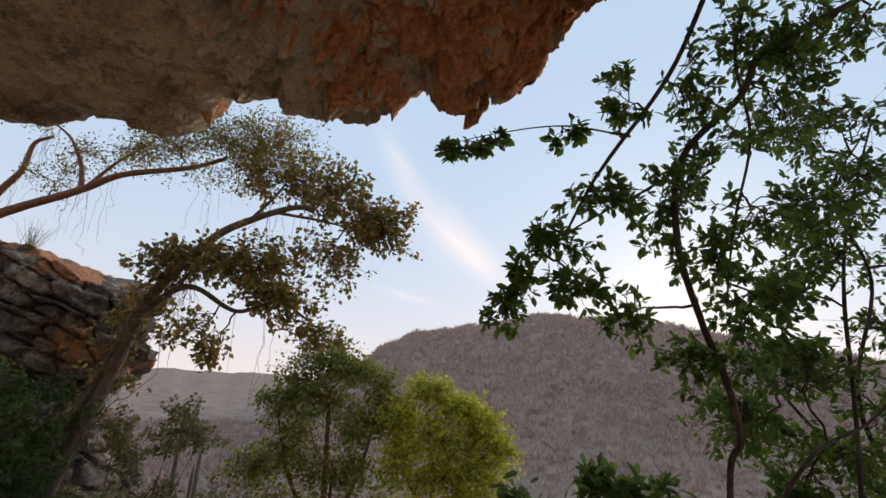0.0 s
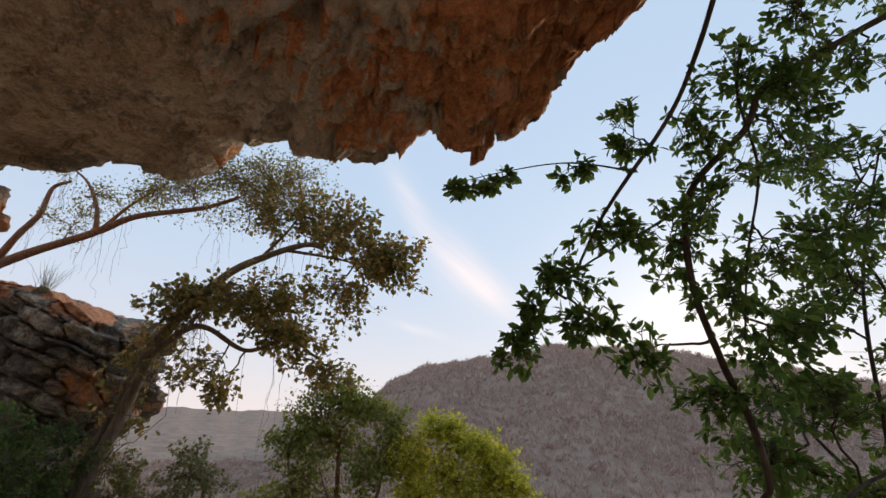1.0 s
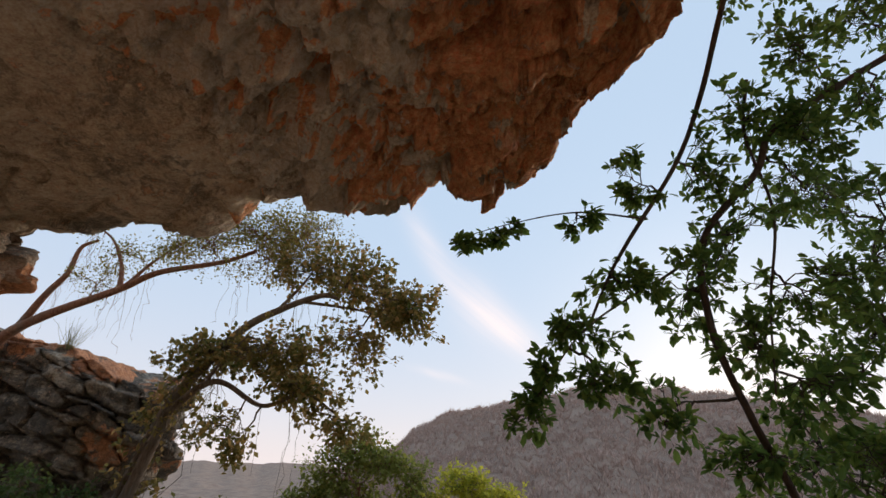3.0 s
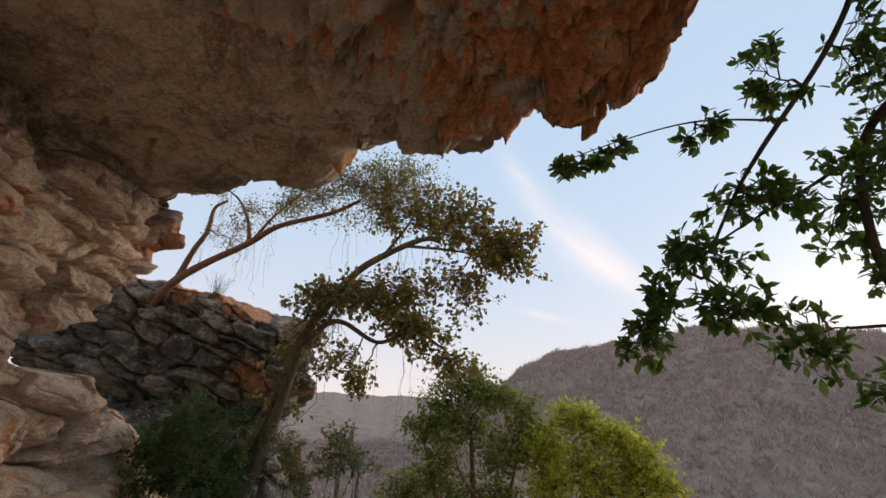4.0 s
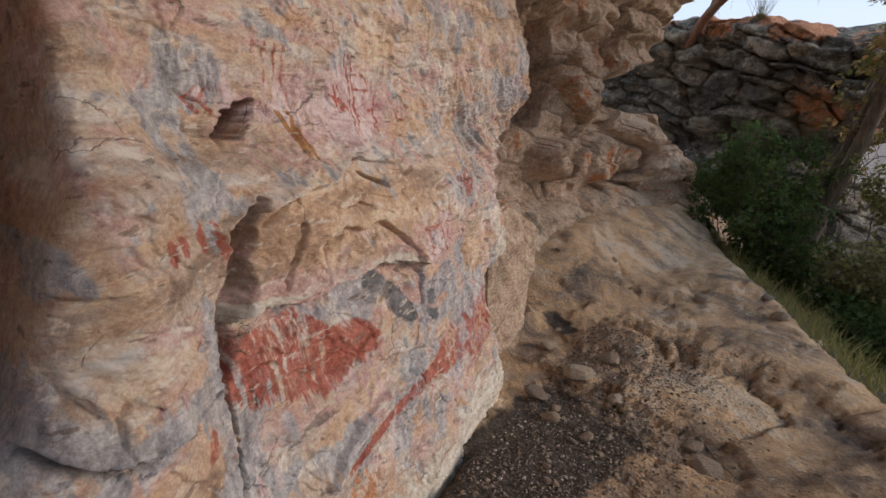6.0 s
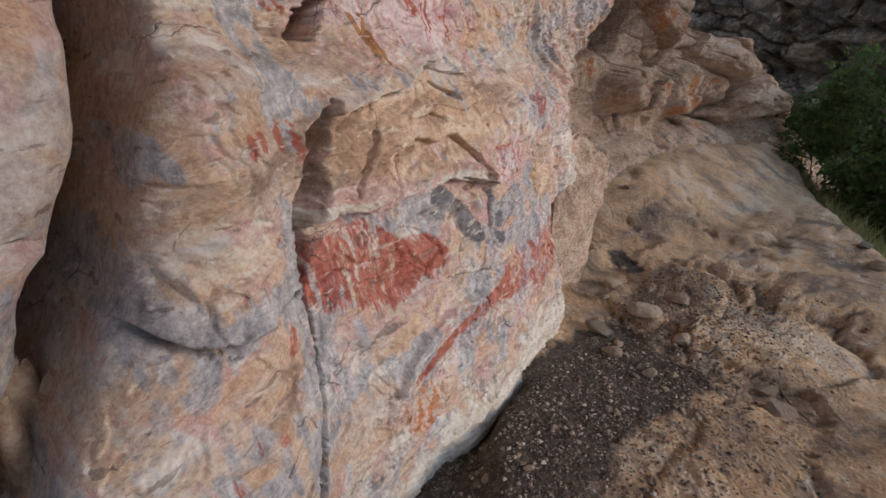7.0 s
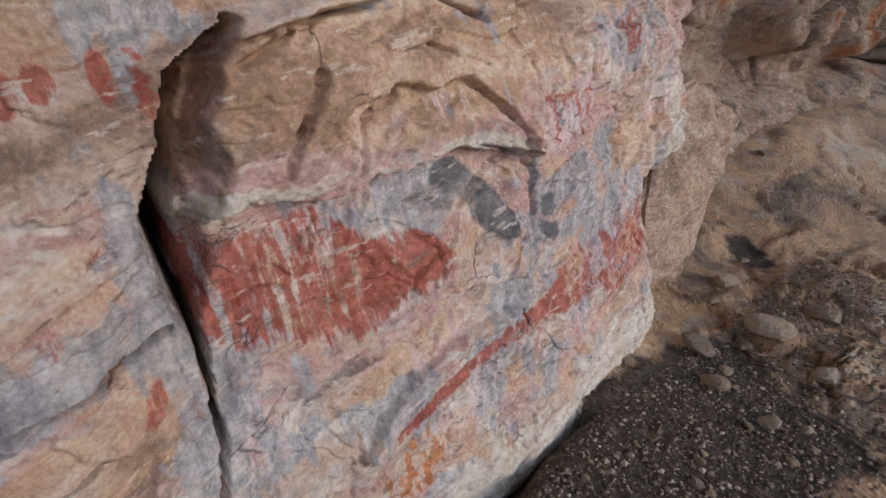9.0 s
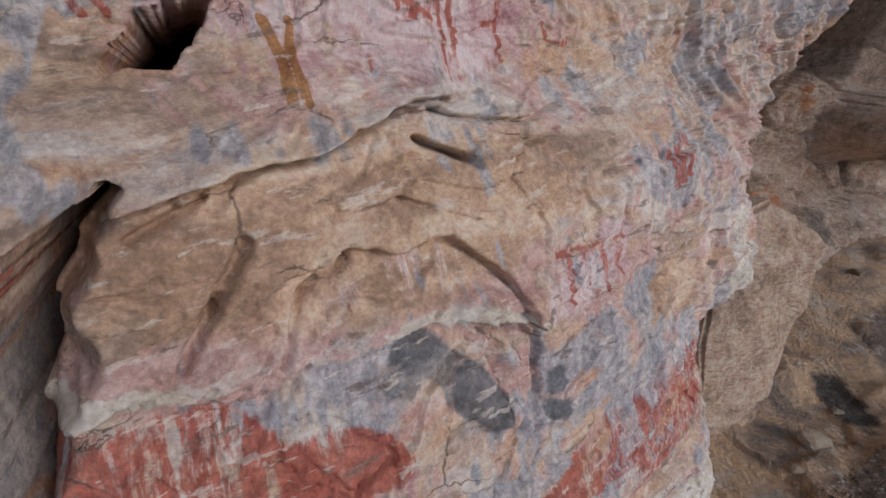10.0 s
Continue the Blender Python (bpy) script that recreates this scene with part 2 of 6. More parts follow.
def sandstone(name, light, mid, dark, rust, rust_at=0.62, lichen=(0.10, 0.10, 0.09), lichen_at=0.62, scale=1.0, bed=3.0):
    """Weathered sandstone: bedding, rust-coloured breaks, grey-black crust that also carries painted shade, grain."""
    k = Nodes(name)
    co = k.coords()
    warp = k.noise(co, 1.3 * scale, 4, 0.6)
    a = k.noise(k.mapped(co, (1, 1, bed)), 1.6 * scale, 8, 0.62, 0.6)
    b = k.crisp(k.noise(co, 7.0 * scale, 8, 0.7), 0.36, 0.64)
    col = k.ramp(a, (0.38, dark), (0.49, mid), (0.60, light))
    col = k.mix(k.ramp(b, (0.42, 0.0), (0.7, 0.5)), col, light)
    col = k.mix(k.ramp(k.noise(co, 2.1 * scale, 7, 0.68, 0.8), (rust_at - 0.06, 0.0), (rust_at + 0.05, 0.85)), col, rust)
    col = k.mix(k.ramp(k.noise(k.mapped(co, (1, 1, 1), (0, 0, 0), (7, 3, 1)), 1.7 * scale, 9, 0.7, 0.5), (lichen_at - 0.05, 0.0), (lichen_at + 0.08, 0.85)), col, lichen)
    soft = k.math('MULTIPLY', k.math('SUBTRACT', b, 0.5), 0.9)
    # this mask holds real dark crust and, on the cliff, shade put into the colour
    col = k.mix(k.ramp(k.math('ADD', k.attr("crust_shade"), soft), (0.35, 0.0), (0.75, 0.8)), col, lichen)
    col = k.mix(k.ramp(k.math('ADD', k.attr("pale"), soft), (0.35, 0.0), (0.65, 0.8)), col, (0.78, 0.68, 0.55))
    col = k.mix(k.ramp(k.math('ADD', k.attr("rust"), soft), (0.35, 0.0), (0.60, 0.92)), col, k.mix(b, (rust[0] * 0.8, rust[1] * 0.8, rust[2] * 0.8), (rust[0] * 1.35, rust[1] * 1.6, rust[2] * 1.7)))
    fine = k.noise(co, 60 * scale, 5, 0.7)
    col = k.mix(k.ramp(k.noise(k.mapped(co, (1, 1, bed), (0, 0, 0), (2, 8, 5)), 5.5 * scale, 9, 0.75, 0.8), (0.60, 0.0), (0.65, 0.6)), col, dark)
    col = k.mix(k.ramp(k.noise(k.mapped(co, (1, 1, 1), (0, 0, 0), (5, 2, 9)), 4.5 * scale, 9, 0.75, 0.8), (0.60, 0.0), (0.66, 0.55)), col, light)
    col = k.mix(0.4, col, k.ramp(k.noise(co, 22 * scale, 9, 0.78), (0.40, 0.16), (0.60, 0.84)), 'OVERLAY')
    col = k.mix(0.3, col, k.ramp(fine, (0.40, 0.2), (0.60, 0.8)), 'OVERLAY')
    h = k.math('ADD', k.math('MULTIPLY', k.noise(k.mapped(co, (1, 1, bed)), 9 * scale, 8, 0.7), 1.0), k.math('MULTIPLY', fine, 0.25))
    return k.done(col, 0.92, k.bump(h, 0.9, 0.06 / scale))


def bark_material(name, c1, c2, scale=1.0):
    k = Nodes(name)
    co = k.coords()
    a = k.noise(k.mapped(co, (6, 6, 1.2)), 6 * scale, 7, 0.65, 0.4)
    b = k.noise(co, 3 * scale, 4, 0.6)
    col = k.mix(k.ramp(a, (0.35, 0.0), (0.65, 1.0)), c1, c2)
    col = k.mix(k.ramp(b, (0.5, 0.0), (0.7, 0.6)), col, (0.20, 0.19, 0.16))
    return k.done(col, 0.9, k.bump(a, 0.7, 0.02))


def leaf_material(name, c1, c2, c3, translucent=0.45):
    k = Nodes(name)
    geo = k.n("NewGeometry")
    rnd = geo.outputs["Random Per Island"]
    col = k.ramp(rnd, (0.0, c1), (0.55, c2), (1.0, c3))
    col = k.mix(k.ramp(k.noise(k.coords(), 1.6, 3), (0.35, 0.0), (0.65, 0.35)), col, c3)
    k.done(col, 0.6, None, 0.15)
    tr = k.n("BsdfTranslucent")
    k.put(tr.inputs[0], col)
    mx = k.n("MixShader")
    mx.inputs[0].default_value = translucent
    k.link(k.bsdf.outputs[0], mx.inputs[1])
    k.link(tr.outputs[0], mx.inputs[2])
    k.link(mx.outputs[0], k.out.inputs[0])
    return k.mat


M_CLIFF = sandstone("cliff_sandstone", (0.74, 0.58, 0.44), (0.62, 0.45, 0.32), (0.36, 0.26, 0.185), (0.52, 0.21, 0.10), 0.66, (0.17, 0.15, 0.12), 0.64)
M_FARROCK = sandstone("crusted_sandstone", (0.42, 0.36, 0.28), (0.28, 0.23, 0.17), (0.14, 0.12, 0.10), (0.48, 0.20, 0.10), 0.70, (0.07, 0.066, 0.06), 0.52)
# rust-red rock, its tone raised so the broken faces look lit orange
M_ROOF = sandstone("overhang_sandstone", (0.76, 0.64, 0.49), (0.62, 0.49, 0.35), (0.36, 0.28, 0.20), (0.74, 0.30, 0.14), 0.74, (0.17, 0.14, 0.11), 0.62)


def ground_material():
    k = Nodes("ledge_ground")
    co = k.coords()
    rock = k.attr("rocky")
    a = k.noise(co, 1.8, 8, 0.65, 0.5)
    rcol = k.ramp(a, (0.37, (0.24, 0.18, 0.135)), (0.45, (0.50, 0.35, 0.225)), (0.53, (0.68, 0.455, 0.265)), (0.62, (0.72, 0.58, 0.43)))
    rcol = k.mix(k.ramp(k.noise(k.mapped(co, (1, 1, 1), (0, 0, 0), (4, 4, 4)), 7.5, 9, 0.75, 0.8), (0.55, 0.0), (0.62, 0.7)), rcol, (0.60, 0.52, 0.42))
    rcol = k.mix(k.ramp(k.noise(co, 3.1, 8, 0.7), (0.52, 0.0), (0.66, 0.75)), rcol, (0.20, 0.17, 0.155))
    fine = k.noise(co, 55, 5, 0.7)
    peb = k.voronoi(co, 60, 'F1')
    dcol = k.mix(k.ramp(k.noise(co, 30, 6, 0.7), (0.5, 0.0), (0.72, 0.8)), (0.10, 0.082, 0.068), (0.30, 0.245, 0.19))
    dcol = k.mix(k.ramp(k.voronoi(co, 70, 'F1'), (0.1, 0.5), (0.32, 0.0)), dcol, (0.33, 0.28, 0.24))
    edge = k.math('ADD', rock, k.math('MULTIPLY', k.math('SUBTRACT', k.noise(co, 6, 6, 0.7), 0.5), 0.9))
    col = k.mix(k.ramp(edge, (0.42, 0.0), (0.56, 1.0)), dcol, rcol)
    dist = k.attr("far")
    fcol = k.mix(k.crisp(k.noise(co, 0.06, 8, 0.65)), (0.24, 0.16, 0.12), (0.34, 0.24, 0.18))
    fcol = k.mix(k.ramp(k.noise(co, 0.35, 8, 0.7), (0.4, 0.0), (0.7, 0.7)), fcol, (0.30, 0.24, 0.20))
    col = k.mix(dist, col, fcol)
    col = k.mix(0.28, col, k.ramp(k.noise(co, 40, 9, 0.78), (0.40, 0.18), (0.60, 0.82)), 'OVERLAY')
    h = k.math('ADD', k.noise(co, 14, 8, 0.75), k.math('MULTIPLY', k.math('ADD', fine, peb), 0.3))
    return k.done(col, 0.95, k.bump(h, 0.85, 0.035))


M_GROUND = ground_material()
M_BARK = bark_material("grey_brown_bark", (0.10, 0.075, 0.055), (0.26, 0.20, 0.15))
M_REDBARK = bark_material("reddish_bark", (0.16, 0.07, 0.045), (0.36, 0.19, 0.12))
M_DARKBARK = bark_material("dark_bark", (0.035, 0.028, 0.022), (0.09, 0.07, 0.055))
M_LEAF_NEAR = leaf_material("deep_green_leaves", (0.05, 0.105, 0.028), (0.085, 0.165, 0.04), (0.17, 0.25, 0.06))
M_LEAF_TREE = leaf_material("olive_leaves", (0.10, 0.13, 0.04), (0.23, 0.22, 0.065), (0.46, 0.30, 0.12))
M_LEAF_YELLOW = leaf_material("yellow_green_leaves", (0.22, 0.27, 0.045), (0.46, 0.46, 0.06), (0.72, 0.66, 0.10), 0.55)
M_LEAF_OLIVE = leaf_material("olive_green_leaves", (0.11, 0.15, 0.04), (0.21, 0.25, 0.06), (0.38, 0.38, 0.09))
M_LEAF_BUSH = leaf_material("bush_leaves", (0.045, 0.09, 0.03), (0.08, 0.14, 0.042), (0.15, 0.19, 0.06))
M_LEAF_GOLD = leaf_material("golden_leaves", (0.15, 0.16, 0.05), (0.28, 0.26, 0.075), (0.48, 0.38, 0.13))
M_LEAF_FRESH = leaf_material("fresh_green_leaves", (0.06, 0.12, 0.025), (0.10, 0.18, 0.035), (0.17, 0.24, 0.05))
M_LEAF_DRY = leaf_material("dusty_leaves", (0.14, 0.17, 0.06), (0.24, 0.24, 0.09), (0.38, 0.33, 0.15))
M_SCRUB = leaf_material("dry_scrub", (0.27, 0.175, 0.14), (0.40, 0.27, 0.22), (0.55, 0.41, 0.34), 0.25)

# ---- ground: one sheet from the ledge to the horizon ----
EYE0 = (-0.31, 0.1)


def ledge_edge(x):
    """Where the ledge breaks off, as y over x."""
    return 2.45 + np.where(x < -1.8, (-1.8 - x) * 0.60, (x + 1.8) * 0.05)


def skyline(az):
    """Elevation of the far skyline over the azimuth, in degrees."""
    rise = np.interp(az, [-60, -35, -27, -22, -16, -12.5, -10.7, -7.4, -1.9, 2.3, 11, 18, 23, 29, 36, 41, 60, 80], [0.3, 0.1, 0.1, 0.4, 1.2, 2.3, 3.7, 5.4, 6.9, 7.5, 8.6, 8.4, 8.0, 6.7, 5.1, 4.3, 1.6, 0.4])
    return rise + 0.07 * np.sin(az * 1.7) + 0.05 * np.sin(az * 4.1 + 1)


def terrain(x, y, detail=True):
    r = np.hypot(x - EYE0[0], y - EYE0[1])
    az = np.degrees(np.arctan2(x - EYE0[0], y - EYE0[1]))
    out = y - ledge_edge(x)
    drop = -0.62 * np.maximum(out, 0) + 0.15 * np.minimum(np.maximum(out, 0), 0.4)
    drop = np.maximum(drop, -24.0 - 0.03 * r)
    side = np.abs(az)
    hill = smooth(-24, -15, az) * (1 - smooth(60, 80, az))
    ridge_r = 420.0
    zr = np.tan(np.radians(skyline(az))) * ridge_r + 1.6
    base = drop
    up = smooth(55, ridge_r, r)
    z_hill = base * (1 - up) + zr * up
    far_r = 2600.0
    zf = np.tan(np.radians(skyline(az))) * far_r
    upf = smooth(150, far_r, r)
    z_far = base * (1 - upf) + zf * upf
    z = np.where(out > 0, hill * z_hill + (1 - hill) * z_far, 0.0)
    z = z + np.where(out > 3, smooth(3, 30, out) * fbm(x * 0.03, y * 0.03, 0.5, 5, 0.55) * np.minimum(0.012 * r + 0.2, 5), 0)
    z = z - smooth(450, 1200, r) * hill * 30
    # the ledge rises a little to the foot of the cliff
    u = -0.53 * x + 0.85 * y
    dist_cliff = 0.85 * x + 0.53 * y + 3.3
    foot = smooth(1.3, 0.2, dist_cliff) * (out < 0.6)
    z = z + 0.42 * foot * smooth(3.0, 4.5, u)
    return z


def build_ground():
    cx, cy = -2.2, 1.0
    nr, na = 460, 560
    rr = 0.02 + (np.exp(np.linspace(0, 1, nr) * math.log(1 + 3600 / 0.8)) - 1) * 0.8
    aa = np.linspace(0, 2 * math.pi, na, endpoint=False)
    R, A = np.meshgrid(rr, aa, indexing="ij")
    x, y = cx + R * np.cos(A), cy + R * np.sin(A)
    z = terrain(x, y)
    near = smooth(9, 5, R)
    # bare rock plates rising out of the gravel
    d_wall = 0.735 * x + 0.678 * y + 1.33
    s_wall = -0.678 * x + 0.735 * y
    wx, wy = x + 0.25 * fbm(x * 1.5, y * 1.5, 3.1, 3), y + 0.25 * fbm(x * 1.5, y * 1.5, 8.1, 3)
    plates = fbm(wx * 0.9 + 3.3, wy * 0.9 + 1.2, 2.2, 3)
    slab = 1 - np.hypot((x + 1.55) * 0.45 + (y - 0.85) * 0.89, ((x + 1.55) * 0.89 - (y - 0.85) * 0.45) * 1.35) / 0.85
    gravel = np.exp(-((d_wall - 0.42) / 0.22) ** 2) * smooth(2.9, 2.2, s_wall) + np.exp(-((d_wall - 0.10) / 0.16) ** 2) * smooth(2.9, 2.2, s_wall)
    gravel = gravel + 0.75 * np.exp(-(((x + 3.5) / 0.28) ** 2 + ((y - 1.55) / 0.11) ** 2))
    rocky = np.clip(0.84 + 0.4 * plates - 0.80 * gravel + 1.1 * np.clip(slab, 0, 1), 0, 1)
    rocky = np.where(y - ledge_edge(x) > 0.15, 0.25 + 0.3 * plates, rocky)
    # joints run with the cliff and across it
    gu, gv = -0.53 * wx + 0.85 * wy, 0.85 * wx + 0.53 * wy
    br, cid, ox, oy = cells(gu * 1.25, gv * 2.2, 3)
    whole = smooth(0.0, 0.3, slab)
    lift = smooth(0.35, 0.6, rocky) * (1 - 0.65 * whole)
    broken = smooth(-0.25, 0.25, perlin(x * 1.1, y * 1.1, 6.6))
    step = fbm(gu * 1.1, gv * 1.9, 4.4, 4) * 3.0
    z = z + near * lift * (0.035 + 0.035 * plates + 0.04 * (cid - 0.4) + 0.05 * ox * (cid - 0.5) + 0.07 * oy * (cid - 0.4) + 0.022 * (np.floor(step) + smooth(0.8, 1.0, step % 1.0)) / 1.6)
    z = z - near * lift * 0.05 * smooth(0.05, 0.0, br) * broken
    br2, cid2, ox2, oy2 = cells(gu * 3.6, gv * 5.6, 61)
    z = z + near * lift * broken * (0.018 * (cid2 - 0.5) + 0.03 * oy2 * (cid2 - 0.5) - 0.016 * smooth(0.06, 0.0, br2))
    z = z + near * lift * 0.007 * ridged(x * 4.2, y * 4.2, 1.5, 4)
    z = z + near * 0.004 * fbm(x * 14, y * 14, 0, 3)
    z = z + near * 0.12 * smooth(0.0, 0.16, slab + 0.10 * fbm(x * 3, y * 3, 2.7, 4))
    far = smooth(6, 16, y - ledge_edge(x))
    me = mesh_object("ground", np.stack([x, y, z], -1).reshape(-1, 3), np.concatenate([grid_faces(nr, na), wrap_faces(nr, na)]), M_GROUND, attrs=(("rocky", rocky), ("far", far)))
    tagged(me, "bare sandstone ledge with dark gravel, falling to a dry wooded valley", "ground", kind="structure")


def wrap_faces(nu, nv):
    i = np.arange(nu * nv).reshape(nu, nv)
    return np.stack([i[:-1, -1], i[1:, -1], i[1:, 0], i[:-1, 0]], -1)


build_ground()

# ---- the painted wall ----
WN, WT = np.array((0.735, 0.678, 0.0)), np.array((-0.678, 0.735, 0.0))


def wall_depth(s, z):
    """Face of the wall, as distance along its normal, over the run s and height z."""
    return -1.31 - 0.10 * smooth(0.25, 0.95, z) - 0.24 * smooth(1.10, 1.50, z) - 0.30 * smooth(1.5, 2.6, z) - 0.5 * smooth(2.4, 4.4, z) - 0.23 * np.maximum(s - 1.55, 0) * (1 - 0.6 * smooth(1.0, 1.6, z))


def unturned(s, z):
    """The run along the face as if it did not turn away at its far end."""
    return 0.836 + (s - 0.836) * 0.66 / (0.66 + 0.23 * np.maximum(s - 1.55, 0) * (1 - 0.6 * smooth(1.0, 1.6, z)))


def along(s, pts):
    return np.interp(s, [p[0] for p in pts], [p[1] for p in pts])


def over(z, pts):
    return np.interp(z, [p[1] for p in pts], [p[0] for p in pts])


def within(s, pts, soft=0.03):
    return smooth(pts[0][0] - soft, pts[0][0] + soft, s) * (1 - smooth(pts[-1][0] - soft, pts[-1][0] + soft, s))


def shelf(s, z, pts, height, fade, side, sharp=0.007):
    """A flake's broken edge along a line: proud on one side, dying away from it."""
    d = (z - along(s, pts) - 0.010 * fbm(s * 11, 0.5, pts[0][1], 3) - 0.004 * perlin(s * 50, 0.5, 0.5)) * side
    return within(s, pts) * height * smooth(-sharp, sharp, d) * np.exp(-np.maximum(d, 0) / fade)


def groove(s, z, pts, width, depth):
    """A crack that runs along a line over s."""
    d = np.abs(z - along(s, pts) - 0.006 * fbm(s * 14, 0.5, 0.5, 3))
    return -within(s, pts, 0.012) * depth * smooth(width, 0.0, d)


def segdist(s, z, a, b):
    ax, ay, bx, by = a[0], a[1], b[0], b[1]
    l2 = (bx - ax) ** 2 + (by - ay) ** 2
    t = np.clip(((s - ax) * (bx - ax) + (z - ay) * (by - ay)) / l2, 0, 1)
    return np.hypot(s - ax - t * (bx - ax), z - ay - t * (by - ay))


def blob(s, z, cs, cz, rs, rz, turn=0.0, soft=0.5):
    """Mask of a soft ellipse; turn in degrees."""
    c, n = math.cos(radians(turn)), math.sin(radians(turn))
    u, v = (s - cs) * c + (z - cz) * n, -(s - cs) * n + (z - cz) * c
    return smooth(1.0, 1.0 - soft, np.hypot(u / rs, v / rz))


CRACK_L = [(0.62, -0.40), (0.66, 0.0), (0.71, 0.36), (0.79, 0.50), (0.84, 0.60), (0.85, 0.70), (0.85, 0.82), (0.84, 0.93), (0.84, 1.02), (0.89, 1.09), (0.92, 1.17), (0.97, 1.21), (1.0, 1.225)]
CRACK_W = [(0.040, -0.40), (0.048, 0.25), (0.040, 0.42), (0.016, 0.55), (0.011, 0.70), (0.015, 0.80), (0.085, 0.92), (0.11, 1.02), (0.075, 1.10), (0.07, 1.18), (0.03, 1.225)]
BED_LOW = [(0.87, 0.95), (0.97, 0.975), (1.11, 0.96), (1.21, 0.98), (1.33, 0.99), (1.42, 1.0), (1.50, 0.985), (1.58, 0.955)]
PEAK = [(1.18, 1.085), (1.27, 1.12), (1.35, 1.10), (1.43, 1.135), (1.53, 1.04), (1.57, 0.93)]
BED_TOP = [(1.0, 1.19), (1.10, 1.225), (1.19, 1.24), (1.25, 1.25), (1.32, 1.275), (1.41, 1.315), (1.50, 1.33)]
FLAKE = [(0.98, 0.63), (1.08, 0.665), (1.16, 0.68), (1.28, 0.71), (1.36, 0.71), (1.47, 0.70), (1.57, 0.66)]
FLAKE_LOW = [(1.05, 0.45), (1.12, 0.53), (1.22, 0.585), (1.36, 0.61), (1.48, 0.60), (1.57, 0.63)]
COL_BED = [(0.40, 0.90), (0.47, 0.893), (0.52, 0.888), (0.57, 0.858), (0.64, 0.838), (0.70, 0.83), (0.74, 0.822), (0.76, 0.834), (0.79, 0.834), (0.83, 0.84)]


def panel_relief(s, z):
    col = smooth(0.90, 0.66, s)
    d = col * (0.13 + 0.08 * smooth(1.0, 1.35, z)) * smooth(2.2, 1.5, z)
    # the cleft between column and panel: a hollow above, a crack below
    cl, cw = over(z, CRACK_L) + 0.010 * perlin(z * 14, 0.5, 0.5) + 0.007 * perlin(z * 46, 0.5, 0.5), over(z, CRACK_W) * (1 + 0.35 * perlin(z * 19, 3.5, 0.5))
    t = (s - cl) / cw
    cut = smooth(-0.05, 0.02, t) * smooth(1.240, 1.222, z)
    upper = smooth(0.74, 0.86, z)
    deep_side = 0.62 * smooth(0.55, 0.30, t) + 0.13 * smooth(1.12, 0.55, t + 0.12 * fbm(s * 18, z * 9, 2.2, 3))
    d = d - cut * (upper * deep_side + (1 - upper) * 0.42 * smooth(1.1, 0.85, t))
    lip = smooth(-0.9, -0.1, t) * smooth(0.02, -0.04, t)
    d = d + 0.018 * lip * upper * smooth(1.26, 1.2, z)
    # rolled beds over the hollow and along the column
    d = d + 0.055 * np.exp(-((z - 1.285) / 0.055) ** 2) * smooth(1.06, 0.96, s) + 0.02 * np.exp(-((z - 1.42) / 0.04) ** 2) * smooth(1.0, 0.8, s)
    hole = blob(s + 0.02 * fbm(s * 16, z * 16, 0.3, 3), z + 0.015 * fbm(s * 16, z * 16, 5.3, 3), 1.085, 1.41, 0.095, 0.030, 42, 0.25)
    d = d - 0.8 * hole
    d = d + shelf(s, z, BED_LOW, 0.045, 0.06, 1) + shelf(s, z, [(p, q + 0.022) for p, q in BED_LOW], 0.012, 0.04, 1) - shelf(s, z, BED_LOW, 0.035, 0.10, -1)
    d = d - shelf(s, z, PEAK, 0.038, 0.10, -1) + shelf(s, z, BED_TOP, 0.060, 0.10, 1) + groove(s, z, BED_TOP, 0.008, 0.05)
    d = d + shelf(s, z, FLAKE, 0.034, 0.08, 1) - shelf(s, z, FLAKE, 0.008, 0.05, -1) + shelf(s, z, FLAKE_LOW, 0.035, 0.08, -1)
    d = d + shelf(s, z, COL_BED, 0.022, 0.08, 1) - shelf(s, z, COL_BED, 0.014, 0.10, -1) + groove(s, z, COL_BED, 0.016, 0.09)
    d = d + groove(s, z, [(1.41, 1.262), (1.46, 1.245), (1.51, 1.23)], 0.012, 0.08) + groove(s, z, [(1.43, 1.315), (1.52, 1.298), (1.62, 1.284), (1.74, 1.32)], 0.007, 0.04) + groove(s, z, BED_LOW, 0.006, 0.04) + groove(s, z, [(1.35, 1.19), (1.41, 1.165)], 0.008, 0.025)
    for a, b, w, h in (((1.05, 1.01), (1.09, 1.07), 0.012, 0.03), ((1.09, 1.07), (1.14, 1.15), 0.016, 0.035), ((1.16, 0.99), (1.20, 1.07), 0.010, 0.02), ((1.20, 1.07), (1.27, 1.11), 0.010, 0.025), ((1.02, 1.17), (1.10, 1.21), 0.010, 0.03), ((1.62, 1.25), (1.70, 1.27), 0.008, 0.03), ((1.75, 1.19), (1.82, 1.20), 0.008, 0.025), ((1.575, 0.95), (1.585, 0.80), 0.008, 0.02), ((1.585, 0.80), (1.55, 0.66), 0.006, 0.010), ((0.90, 1.13), (0.905, 0.98), 0.006, 0.008)):
        d = d - h * smooth(w, 0.0, segdist(s, z, a, b))
    d = d - 0.022 * blob(s + 0.05 * fbm(s * 9, z * 9, 0.3, 3), z + 0.05 * fbm(s * 9, z * 9, 5.3, 3), 1.45, 0.86, 0.10, 0.085, -20, 0.8)
    # flakes spalled off in thin sheets, with sharp broken rims
    wu, wv = s + 0.10 * fbm(s * 4, z * 4, 2.2, 3), z + 0.06 * fbm(s * 4, z * 4, 7.7, 3)
    tilt = wv * 1.9 - wu * 0.45
